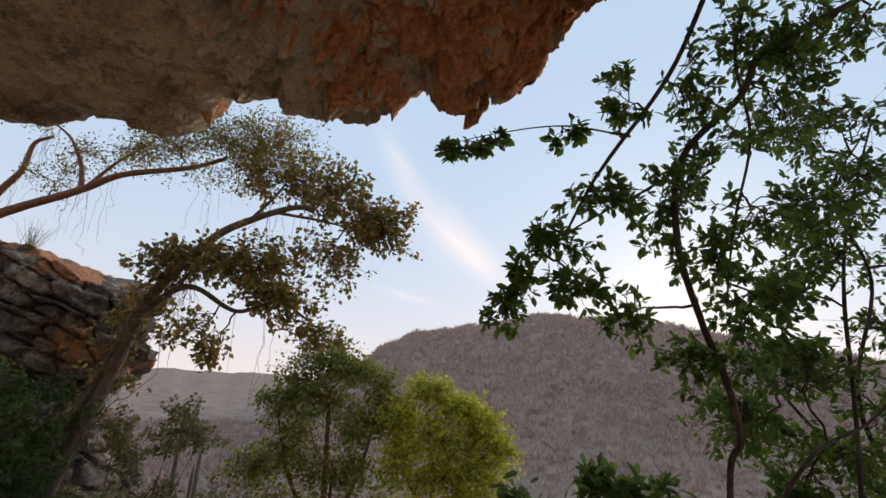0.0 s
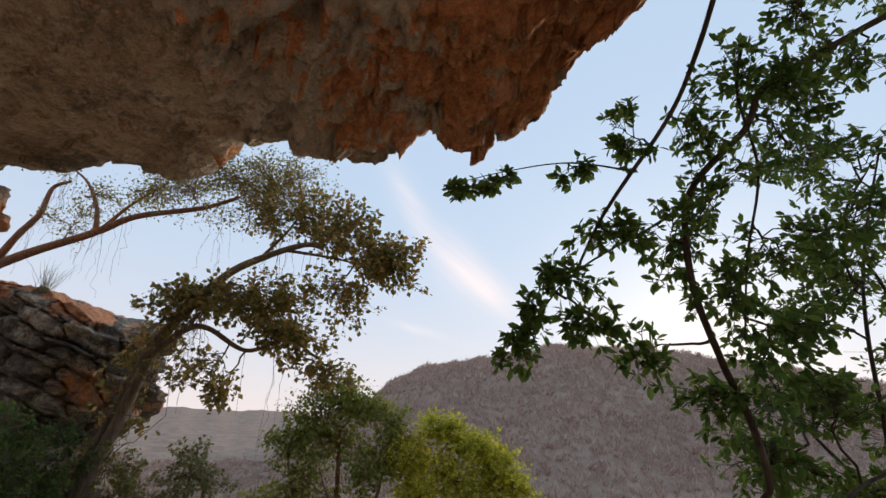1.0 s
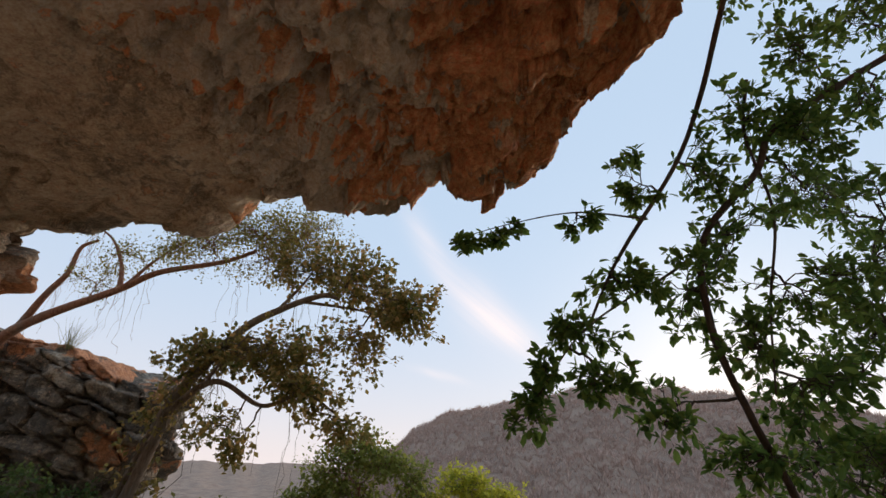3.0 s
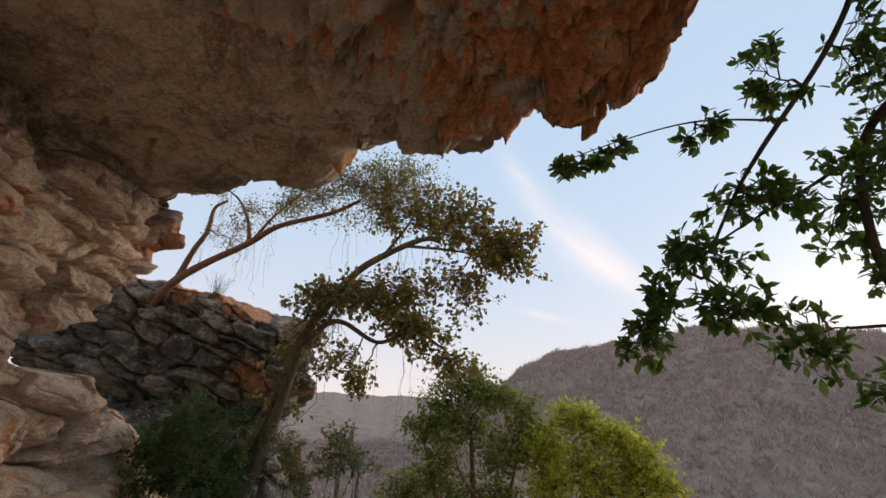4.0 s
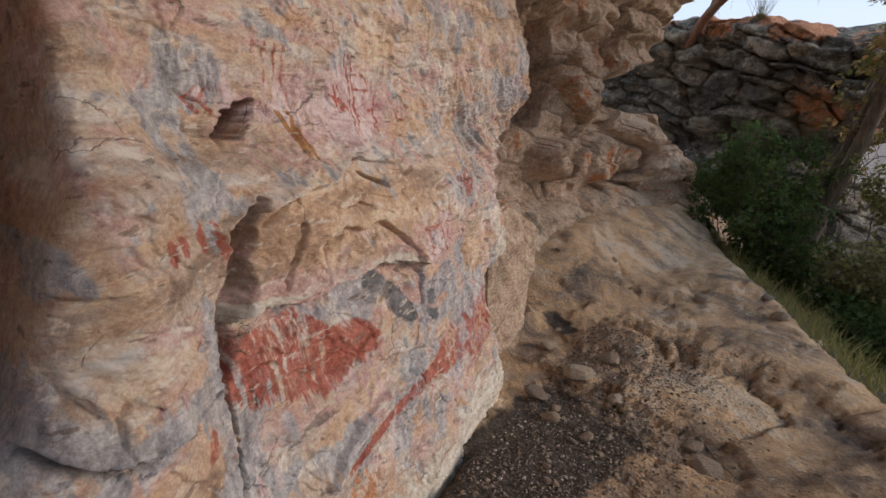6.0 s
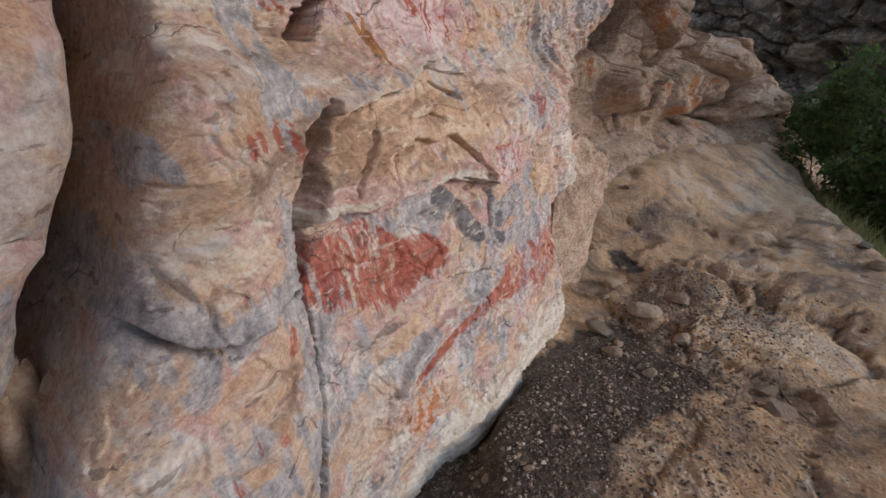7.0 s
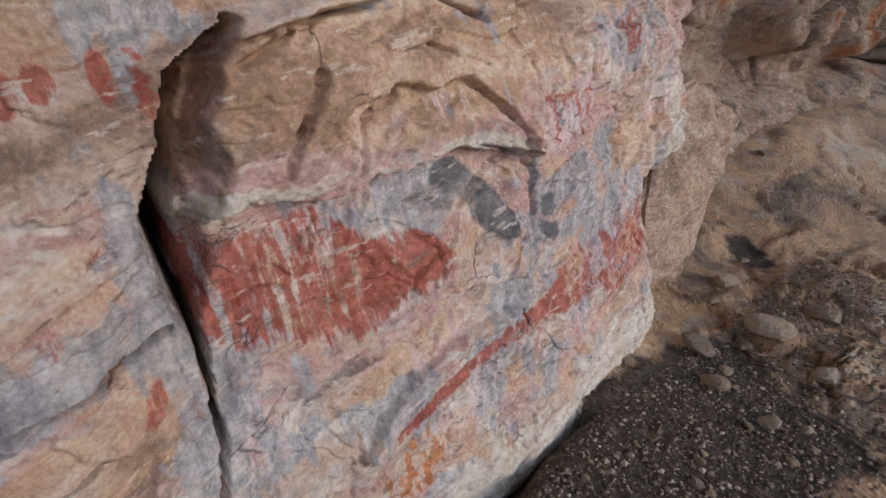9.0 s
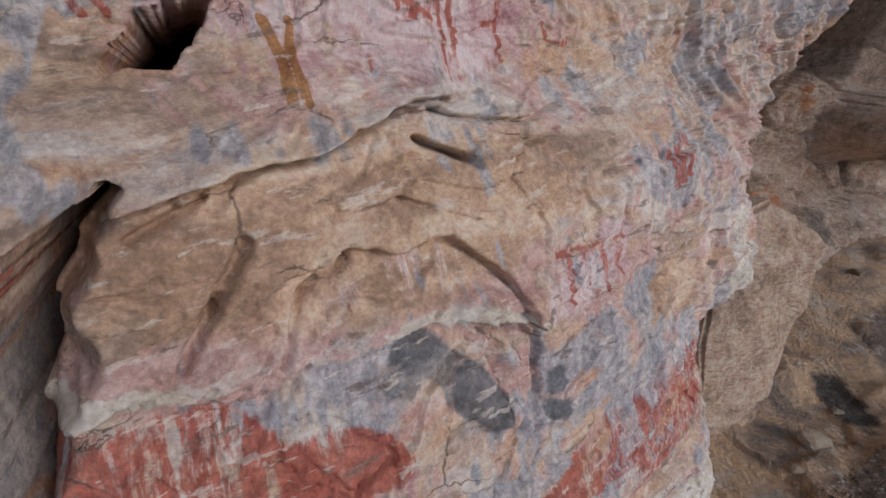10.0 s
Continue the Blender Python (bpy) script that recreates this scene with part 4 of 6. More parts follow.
def leaning_flake():
    """A broken slab that leans on the far end of the painted wall."""
    rim = [(2.70, 0.90), (2.98, 0.98), (3.20, 0.87), (3.36, 0.76), (3.29, 0.52), (3.20, 0.30), (3.02, -0.06), (2.70, -0.06)]
    bm = bmesh.new()
    ring = [bm.verts.new(Vector(WN * (-1.70 + 0.10 * (q - 2.7) - 0.08 * h) + WT * q) + Vector((0, 0, h))) for q, h in rim]
    face = bm.faces.new(ring)
    deep = bmesh.ops.extrude_face_region(bm, geom=[face])
    bmesh.ops.translate(bm, verts=[g for g in deep["geom"] if isinstance(g, bmesh.types.BMVert)], vec=Vector(WN * -0.11))
    bmesh.ops.recalc_face_normals(bm, faces=bm.faces)
    bmesh.ops.bevel(bm, geom=bm.edges[:], offset=0.018, segments=2, affect='EDGES')
    bmesh.ops.triangulate(bm, faces=bm.faces)
    bmesh.ops.subdivide_edges(bm, edges=bm.edges[:], cuts=7, use_grid_fill=True)
    for v in bm.verts:
        v.co += Vector(WN * (0.03 * float(fbm(v.co.x * 6, v.co.y * 6, v.co.z * 5, 4)))) + Vector(WT * (0.02 * float(fbm(v.co.z * 7, v.co.y * 5, 3.0, 4))))
    me = bpy.data.meshes.new("rock_flake")
    bm.to_mesh(me)
    bm.free()
    me.materials.append(M_CLIFF)
    tagged(new("rock_flake", me), "pinkish broken sandstone slab leaning on the painted wall", "stone")


leaning_flake()
# ---- the cliff beyond the ledge ----
CN, CT = np.array((0.85, 0.53, 0.0)), np.array((-0.53, 0.85, 0.0))
CLIFF_END = [(9.9, -2.5), (9.7, -0.3), (9.0, 0.8), (8.3, 1.3), (7.5, 1.62), (6.9, 1.9), (6.9, 2.3), (6.8, 2.6), (6.9, 2.9), (7.15, 3.1), (7.3, 3.4), (7.35, 4.0), (7.2, 4.7)]


def cliff_relief(U, Z):
    wu, wz = U + 0.25 * fbm(U, Z, 1.1, 3), Z + 0.12 * fbm(U, Z, 5.5, 3)
    b1, c1, ox, oz = cells(wu * 0.85, wz * 1.5, 11)
    b2, c2, ox2, oz2 = cells(wu * 1.9, wz * 3.6, 29)
    D = -3.30 + 0.20 * smooth(2.4, 2.6, Z) + 0.36 * smooth(2.9, 3.3, Z) * smooth(4.6, 6.2, U)
    D = D + 0.9 * np.maximum(0.72 - Z, 0) * smooth(3.4, 4.2, U)          # sloping foot
    D = D - 1.4 * blob(U, Z, 4.25, 1.95, 0.36, 0.55, -12, 0.3)          # dark upright recess
    D = D + 0.22 * blob(U, Z, 5.05, 1.95, 0.55, 0.60, 0, 0.6)             # pillar beside it
    D = D - 0.9 * blob(U, Z, 7.2, 2.08, 1.6, 0.36, 6, 0.3)                # cave under the beak
    D = D + 0.34 * blob(U, Z, 4.68, 1.16, 0.56, 0.26, -4, 0.35)           # wedged boulder
    D = D + 0.24 * blob(U, Z, 5.75, 1.15, 0.50, 0.36, 0, 0.35) + 0.22 * blob(U, Z, 6.8, 1.25, 0.7, 0.42, -14, 0.35) + 0.2 * blob(U, Z, 7.9, 0.7, 0.8, 0.5, -20, 0.4)
    D = D - 5.0 * smooth(4.05, 3.85, U - 0.25 * (Z - 3.4)) * smooth(2.3, 2.6, Z)             # black gap beside the painted wall
    D = D + 0.30 * blob(U, Z, 4.05, 2.85, 0.34, 0.34, 0, 0.6)
    for zz, u0, u1, h in ((2.55, 4.4, 7.2, 0.10), (2.85, 4.6, 7.2, 0.14), (3.15, 4.2, 7.3, 0.16), (3.45, 4.4, 7.3, 0.16)):
        line = zz + 0.06 * np.sin(U * 2.1 + zz * 5) + 0.05 * perlin(U * 2, zz, 0.5)
        D = D - h * np.exp(-np.maximum(line - Z, 0) / 0.10) * smooth(-0.015, 0.015, line - Z) * smooth(u0, u0 + 0.3, U) * smooth(u1 + 0.2, u1 - 0.1, U)
    flat = smooth(0.75, 0.6, Z)
    amp = 1 - 0.75 * flat
    D = D + amp * (0.36 * (c1 - 0.5) + 0.12 * (c2 - 0.5) + 0.15 * ox * (c1 - 0.5) + 0.12 * oz * (c2 - 0.5))
    D = D - amp * (0.16 * smooth(0.07, 0.0, b1) + 0.05 * smooth(0.10, 0.0, b2))
    return D + 0.08 * fbm(U * 1.5, Z * 2.5, 3, 4, 0.55) + 0.02 * ridged(U * 5, Z * 7, 3, 4)


def build_cliff():
    w = np.concatenate([np.linspace(0, 0.25, 90, endpoint=False), np.linspace(0.25, 1, 460), np.linspace(1, 1.3, 41)[1:]])
    zz = np.linspace(-2.2, 4.7, 420)
    W, Z = np.meshgrid(w, zz, indexing="ij")
    end = over(Z, CLIFF_END) + 0.10 * fbm(Z * 2.2, 0.5, 0.5, 4)
    U = 0.8 + (end - 0.8) * np.minimum(W, 1)
    e = np.clip((1 - np.minimum(W, 1)) * (end - 0.8), 0, 0.22)
    D = cliff_relief(U, Z) - (0.22 - np.sqrt(np.maximum(0.22 ** 2 - (0.22 - e) ** 2, 0)))
    D = D - np.maximum(W - 1, 0) / 0.3 * 3.0
    P = CN * D[..., None] + CT * (U + 0.10 * fbm(U * 2, Z * 3, D * 2, 3) * (W > 0.97))[..., None]
    P[..., 2] = Z
    rust = np.clip(0.8 * blob(U, Z, 4.0, 2.75, 0.26, 0.26) * smooth(-0.4, 0.3, fbm(U * 3, Z * 3, 2.0, 3)) + 0.8 * blob(U, Z, 5.1, 0.88, 0.9, 0.10, 3) * smooth(-0.3, 0.3, fbm(U * 3, Z * 3, 5.0, 3)) + 0.7 * blob(U, Z, 4.6, 3.15, 0.5, 0.08, 8) + 0.8 * blob(U, Z, 5.75, 1.1, 0.08, 0.3, 10) + 0.5 * blob(U, Z, 7.2, 3.6, 0.5, 0.5) + 0.4 * smooth(0.2, 0.6, fbm(U * 1.2, Z * 2, 6.0, 3)), 0, 1)
    # recess and foot are darkened as painted shade; top band and flecks are crust
    crust_shade = np.clip(0.8 * blob(U, Z, 4.25, 1.9, 0.42, 0.62, -12) + 0.85 * smooth(0.8, 0.5, Z) * smooth(-0.1, 0.6, fbm(U * 1.5, Z * 2, 8.0, 3)) + 0.6 * smooth(3.4, 3.9, Z) + 0.3 * smooth(0.2, 0.6, fbm(U * 1.1, Z * 1.6, 16.0, 3)), 0, 1)
    ob = mesh_object("cliff", P.reshape(-1, 3), grid_faces(*W.shape)[:, ::-1], M_CLIFF, attrs=(("rust", rust), ("crust_shade", crust_shade)))
    tagged(ob, "broken sandstone cliff of stacked blocks under the overhang", "cliff", kind="structure")


build_cliff()


def build_outcrop():
    """Dark crusted rock beyond the cliff, its beds dipping away."""
    line = spline([(-12.0, 6.2), (-10.2, 6.8), (-9.0, 7.2), (-8.0, 7.35), (-7.3, 7.5), (-6.85, 7.75), (-6.6, 8.2), (-7.0, 9.2), (-8.5, 10.5)], 12)
    seg = np.concatenate([[0], np.cumsum(np.linalg.norm(np.diff(line, axis=0), axis=1))])
    a = np.linspace(0, seg[-1], 300)
    x0, y0 = np.interp(a, seg, line[:, 0]), np.interp(a, seg, line[:, 1])
    tx, ty = np.gradient(x0), np.gradient(y0)
    n = np.hypot(tx, ty)
    nx, ny = ty / n, -tx / n
    v = np.linspace(0, 1.25, 240)
    A, V = np.meshgrid(a, v, indexing="ij")
    top = np.interp(x0, [-12, -9.6, -9.0, -8.3, -7.4, -6.8, -6.2], [3.6, 3.75, 3.75, 3.55, 3.3, 3.0, 2.55])[:, None] + 0.10 * fbm(A * 1.7, 0.3, 0.3, 4)
    Z = -2.5 + (top + 2.5) * np.minimum(V, 1)
    bed = Z + 0.32 * A + 0.15 * fbm(A * 0.8, Z * 0.8, 2.0, 3)
    layer = np.floor(bed * 2.6)
    frac = bed * 2.6 - layer
    hsh = (np.sin(layer * 12.9898) * 43758.5453) % 1.0
    b1, c1, ox, oz = cells(A * 1.3 + hsh * 7, bed * 2.4, 19)
    D = 0.55 * (hsh - 0.5) * smooth(0, 0.12, frac) * smooth(1, 0.93, frac) + 0.3 * (c1 - 0.5) - 0.2 * smooth(0.10, 0, b1)
    D = D + 0.12 * fbm(A * 1.5, Z * 2.5, 1.0, 4) + 0.04 * ridged(A * 4, bed * 6, 2, 4)
    D = D - 0.55 * np.exp(-((Z - 1.35 + 0.1 * (A - 3)) / 0.25) ** 2)
    D = D + 0.7 * smooth(1.1, -1.0, Z)
    D = D - np.maximum(V - 1, 0) * 12.0
    x, y = x0[:, None] + nx[:, None] * D, y0[:, None] + ny[:, None] * D
    rust = np.clip(0.9 * smooth(0.9, 1.0, V) * smooth(-0.1, 0.4, fbm(A * 1.1, Z, 4.0, 3)) + 0.6 * blob(x, Z, -6.9, 1.9, 0.5, 0.45), 0, 1)
    ob = mesh_object("outcrop", np.stack([x, y, Z + 0.1 * fbm(x * 2, y * 2, 1.0, 3) * (V > 1)], -1).reshape(-1, 3), grid_faces(*A.shape)[:, ::-1], M_FARROCK, attrs=(("rust", rust), ("crust_shade", 0.5 + 0.5 * fbm(A * 0.9, Z * 1.5, 3.0, 3))))
    tagged(ob, "dark weathered rock outcrop with tilted beds and rusty caps", "rock outcrop", kind="structure")


build_outcrop()

# ---- the overhang ----
# the last two points are out of view, drawn out to shade the wall's left
ROOF_EDGE = [(-9.5, 3.2), (-7.4, 4.0), (-6.2, 4.42), (-4.7, 4.55), (-3.6, 4.65), (-3.22, 4.45), (-3.02, 4.2), (-2.2, 4.15), (-1.42, 4.38), (-0.87, 4.0), (-0.43, 4.22), (0.1, 3.75), (0.36, 3.35), (0.54, 2.7), (1.0, 1.9), (2.4, 1.0), (4.5, -1.0)]


def build_roof():
    edge = spline(ROOF_EDGE, 14)
    seg = np.concatenate([[0], np.cumsum(np.linalg.norm(np.diff(edge, axis=0), axis=1))])
    na = 580
    a = np.linspace(0, seg[-1], na)
    ex, ey = np.interp(a, seg, edge[:, 0]), np.interp(a, seg, edge[:, 1])
    back = np.stack([np.linspace(-9.5, 0.5, na), np.linspace(-1.5, -6.0, na)], -1)
    b = np.concatenate([np.linspace(-0.30, 0, 50, endpoint=False), np.linspace(0, 1, 360) ** 1.35])
    A, B = np.meshgrid(a, b, indexing="ij")
    Bp = np.maximum(B, 0)
    x = ex[:, None] * (1 - Bp) + back[:, 0:1] * Bp
    y = ey[:, None] * (1 - Bp) + back[:, 1:2] * Bp
    into = Bp * np.hypot(back[:, 0] - ex, back[:, 1] - ey)[:, None]
    z = 4.02 + 0.28 * np.exp(-into / 0.22) + np.maximum(-B, 0) * 9.0
    x = x + 0.36 * np.maximum(-B, 0)
    y = y + 1.2 * np.maximum(-B, 0)
    wx, wy = x + 0.4 * fbm(x * 0.7, y * 0.7, 1.3, 3), y + 0.4 * fbm(x * 0.7, y * 0.7, 6.3, 3)
    br, cid, ox, oy = cells(wx * 0.8, wy * 0.8, 5)
    br2, cid2, ox2, oy2 = cells(wx * 2.2 + wy, wy * 2.6 - wx * 0.7, 17)
    br3, cid3, ox3, oy3 = cells(wx * 6.0, wy * 6.0, 23)
    rough = smooth(-3.0, -2.0, x + 0.5 * perlin(x, y, 0.4)) * smooth(0.6, 1.6, y + 0.6 * x + 1.5)
    z = z + 0.16 * (cid - 0.5) + 0.22 * ox * (cid - 0.5) + (0.05 + 0.10 * rough) * (cid2 - 0.5) + (0.06 + 0.20 * rough) * ox2 * cid2
    calm = 0.35 + 0.65 * smooth(0.0, 0.6, into)
    z = z + calm * rough * (0.07 * (cid3 - 0.5) + 0.09 * ox3 * cid3 + 0.06 * oy3 * (0.3 + cid3)) + rough * smooth(0.1, 0.9, into) * 0.12 * oy2 * (0.25 + cid2)
    z = z + 0.10 * fbm(x * 0.8, y * 0.8, z * 0.8, 4) + calm * (0.02 + 0.07 * rough) * ridged(x * 2.5, y * 2.5, z * 2.5, 5, 0.58) + 0.012 * fbm(x * 9, y * 9, 2.0, 3)
    z = z + calm * rough * 0.11 * ridged(x * 1.2 + 4, y * 1.5, 2.0, 6, 0.62)
    # bedding steps on the smooth side, running towards the edge
    lane = (0.55 * x + 0.83 * y) * 1.6 + 0.5 * fbm(x * 0.6, y * 0.6, 11.0, 3)
    z = z + (1 - rough) * 0.05 * smooth(0.75, 1.0, lane % 1.0) * smooth(-0.1, 0.3, perlin(x * 0.8, y * 0.8, 4.4))
    # a hanging knob at the lip
    z = z - 0.22 * np.exp(-(((x + 2.98) / 0.09) ** 2 + ((y - 4.05) / 0.14) ** 2))
    k = np.exp(-into / 0.4)
    x = x + k * 0.10 * fbm(x * 2.2, y * 2.2, z * 2.2, 4)
    y = y + k * 0.10 * fbm(x * 2.2 + 9, y * 2.2, z * 2.2, 4)
    crumb = ridged(x * 1.7 + 3, y * 1.7, 1.0, 5, 0.6)
    rust = np.clip(rough * 0.9 * smooth(0.55, 1.15, 0.7 * crumb + 0.45 * ridged(x * 5, y * 5, 3.0, 4, 0.6) + 0.8 * perlin(x * 1.1, y * 1.1, 7.0) + 0.9 * smooth(-1.6, -0.3, x) - 0.85) + np.exp(-(((x + 2.98) / 0.16) ** 2 + ((y - 4.1) / 0.2) ** 2)), 0, 1)
    # pale crags, lightened further in colour for light the underside lacks
    pale = np.clip(rough * smooth(0.0, 0.7, ridged(x * 1.3 + 8, y * 1.3, 4.0, 5, 0.6)) * smooth(-0.2, -0.9, x), 0, 1)
    ob = mesh_object("rock_overhang", np.stack([x, y, z], -1).reshape(-1, 3), grid_faces(*A.shape), M_ROOF, attrs=(("rust", rust), ("pale", pale), ("crust_shade", 0.12 + 0.55 * fbm(x * 0.8, y * 0.8, 3.0, 3))))
    tagged(ob, "rough brown sandstone overhang with rust-red broken faces", "rock overhang", kind="structure")


build_roof()

# ---- trees and shrubs ----
def plant(name, label, limbs, clumps, bark, leafmat, seed, leaf, per_tip, category="tree", shape=SMALL, faces=SMALL_FACES, droop=0.2, twig=0.006, rosette=0.02, hang=0, bare=0.0, density=1.0, loose=1.0, drape=0):
    """A tree or shrub: limbs along curves, and leaf clumps that branchlets from the nearest limb reach."""
    rng = np.random.RandomState(seed)
    root = tagged(new(name), label, category)
    curves = []
    for i, (pts, r0, r1) in enumerate(limbs):
        v, f, c = limb_mesh(pts, r0, r1, seed=seed + i)
        mesh_object("trunk" if i == 0 else "limb", v, f, bark, root)
        curves.append(c)
    wood = np.concatenate(curves)
    segs, tips, out = [], [], []

    def reach(p, q, r0, r1, n, sag, wave=0.07):
        d = np.linalg.norm(q - p)
        mid = [p + (q - p) * t + rng.normal(size=3) * d * wave * math.sin(math.pi * t) + np.array([0, 0, sag * d * math.sin(math.pi * t)]) for t in np.linspace(0, 1, n + 1)]
        for k in range(n):
            segs.append((mid[k], mid[k + 1], r0 + (r1 - r0) * k / n, r0 + (r1 - r0) * (k + 1) / n))
        return mid

    for centre, radii, count in clumps:
        centre, radii = np.array(centre, float), np.array(radii, float) * loose
        near = wood[np.argmin(np.linalg.norm(wood - centre, axis=1))]
        stem = reach(near, centre, twig * 2.5, twig * 1.3, 6, 0.08)
        for _ in range(max(3, int(count * density) // 9)):
            d = rng.normal(size=3)
            sub = centre + d / np.linalg.norm(d) * radii * rng.uniform(0.3, 0.85)
            line = reach(stem[rng.randint(3, 7)], sub, twig * 1.2, twig * 0.7, 4, 0.05)
            for _ in range(9):
                d = rng.normal(size=3)
                tip = sub + d / np.linalg.norm(d) * radii * rng.uniform(0.15, 0.5)
                reach(line[rng.randint(1, 5)], tip, twig * 0.6, twig * 0.25, 2, 0.0)
                if rng.uniform() > bare:
                    tips.append(tip)
                    out.append(tip - line[2])
    for _ in range(hang):
        p = wood[rng.randint(len(wood) // 3, len(wood))]
        q = p + np.array([rng.normal() * 0.12, rng.normal() * 0.12, -rng.uniform(0.4, 1.5)])
        reach(p, q, 0.0034, 0.0018, 8, rng.normal() * 0.10, 0.03)
    low = curves[0][:len(curves[0]) * 5 // 8]
    for _ in range(drape):                       # creepers over the lower trunk
        a = rng.randint(0, len(low) - 8)
        b = min(len(low) - 1, a + rng.randint(6, 22))
        off = rng.normal(size=3) * [0.16, 0.10, 0.05]
        reach(low[a] + off, low[b] + off * rng.uniform(0.3, 1.0), 0.006, 0.003, 9, rng.normal() * 0.08, 0.05)
        for _ in range(rng.randint(0, 5)):
            tip = low[rng.randint(a, b + 1)] + off + rng.normal(size=3) * 0.08
            tips.append(tip)
            out.append(off + 0.01)
    v, f = tubes(segs, 4)
    tagged(mesh_object("branchwork", v, f, bark, root), kind="stuff")
    tips, out = np.array(tips), np.array(out)
    idx = np.repeat(np.arange(len(tips)), per_tip)
    o = out[idx] / (np.linalg.norm(out[idx], axis=1)[:, None] + 1e-6)
    places = tips[idx] + rng.normal(size=(len(idx), 3)) * rosette
    v, f = leaves(places, leaf, rng, droop, shape, faces, outward=o * 0.5)
    mesh_object("crown", v, f, leafmat, root, shade_smooth=False)
    return root


plant("leaning_tree", "leaning ledge tree with sparse olive and russet foliage", [
    ([(-6.1, 6.7, -1.2), (-5.9, 6.6, -0.1), (-5.45, 6.6, 1.3), (-5.16, 6.6, 2.35), (-4.8, 6.6, 2.96), (-4.24, 6.6, 3.62), (-3.68, 6.65, 3.97), (-3.1, 6.7, 4.2), (-2.8, 6.7, 4.15)], 0.12, 0.035),
    ([(-5.1, 6.6, 2.4), (-4.6, 6.5, 2.75), (-4.23, 6.45, 2.78), (-3.57, 6.4, 2.48), (-3.0, 6.4, 2.65), (-2.5, 6.4, 2.4)], 0.06, 0.015),
    ([(-3.75, 6.65, 3.95), (-3.45, 6.8, 4.5), (-3.3, 6.9, 5.0)], 0.03, 0.012),
    ([(-3.4, 6.7, 4.1), (-2.6, 6.75, 4.0), (-1.9, 6.6, 3.8)], 0.03, 0.01),
    ([(-5.75, 6.45, -1.2), (-5.6, 6.4, -0.1), (-5.28, 6.5, 1.3), (-5.12, 6.6, 2.3)], 0.10, 0.08),
    ([(-4.6, 6.55, 2.75), (-4.3, 6.3, 3.0), (-3.9, 6.2, 3.4)], 0.03, 0.012),
], [((-4.4, 6.6, 3.3), (0.6, 0.5, 0.4), 90), ((-3.7, 6.5, 3.3), (0.6, 0.5, 0.42), 110), ((-3.2, 6.6, 3.0), (0.5, 0.4, 0.35), 90), ((-2.6, 6.6, 4.45), (0.45, 0.4, 0.35), 110), ((-2.05, 6.6, 4.1), (0.5, 0.4, 0.36), 120), ((-1.6, 6.55, 3.85), (0.38, 0.35, 0.32), 90), ((-3.3, 6.8, 4.7), (0.55, 0.5, 0.35), 110), ((-2.5, 6.5, 3.3), (0.45, 0.4, 0.35), 70), ((-3.0, 6.3, 2.7), (0.55, 0.4, 0.22), 80), ((-4.0, 6.4, 2.2), (0.5, 0.4, 0.3), 50), ((-4.9, 6.5, 3.1), (0.35, 0.35, 0.25), 40), ((-2.5, 6.3, 2.3), (0.4, 0.3, 0.25), 50), ((-3.7, 6.3, 1.9), (0.2, 0.2, 0.15), 20)],
    M_BARK, M_LEAF_TREE, 5, 0.088, 10, twig=0.006, rosette=0.05, hang=60, density=1.25, loose=1.4, bare=0.16, drape=80)
plant("slanting_tree", "slanting red-barked tree with feathery foliage on the cliff top", [
    ([(-9.6, 7.2, 3.0), (-8.84, 6.9, 3.52), (-8.17, 6.9, 3.94), (-6.96, 6.9, 4.4), (-6.3, 6.95, 4.75), (-5.2, 7.0, 4.95), (-4.6, 7.0, 5.15)], 0.11, 0.03),
    ([(-6.9, 6.9, 4.45), (-7.05, 6.9, 4.9), (-7.4, 6.9, 5.4), (-7.9, 6.9, 5.75)], 0.05, 0.012),
    ([(-8.6, 6.9, 3.7), (-8.2, 6.8, 4.3), (-7.95, 6.8, 4.7), (-7.9, 6.8, 5.2), (-7.6, 6.8, 5.35)], 0.07, 0.025),
    ([(-6.8, 6.9, 4.5), (-6.5, 7.0, 5.0), (-6.0, 7.1, 5.5)], 0.04, 0.012),
], [((-4.5, 7.0, 5.5), (0.7, 0.6, 0.4), 150), ((-3.7, 7.0, 5.4), (0.6, 0.6, 0.4), 150), ((-5.4, 7.0, 5.3), (0.7, 0.6, 0.35), 110), ((-6.2, 7.0, 5.4), (0.6, 0.5, 0.35), 70), ((-7.2, 7.0, 5.2), (0.5, 0.4, 0.3), 40), ((-7.5, 7.0, 4.6), (0.5, 0.4, 0.2), 30), ((-8.2, 7.0, 5.9), (0.5, 0.4, 0.25), 35), ((-4.2, 6.9, 4.9), (0.7, 0.4, 0.3), 80)],
    M_REDBARK, M_LEAF_GOLD, 9, 0.05, 14, twig=0.006, rosette=0.08, hang=50, density=1.4, loose=1.35, bare=0.1)
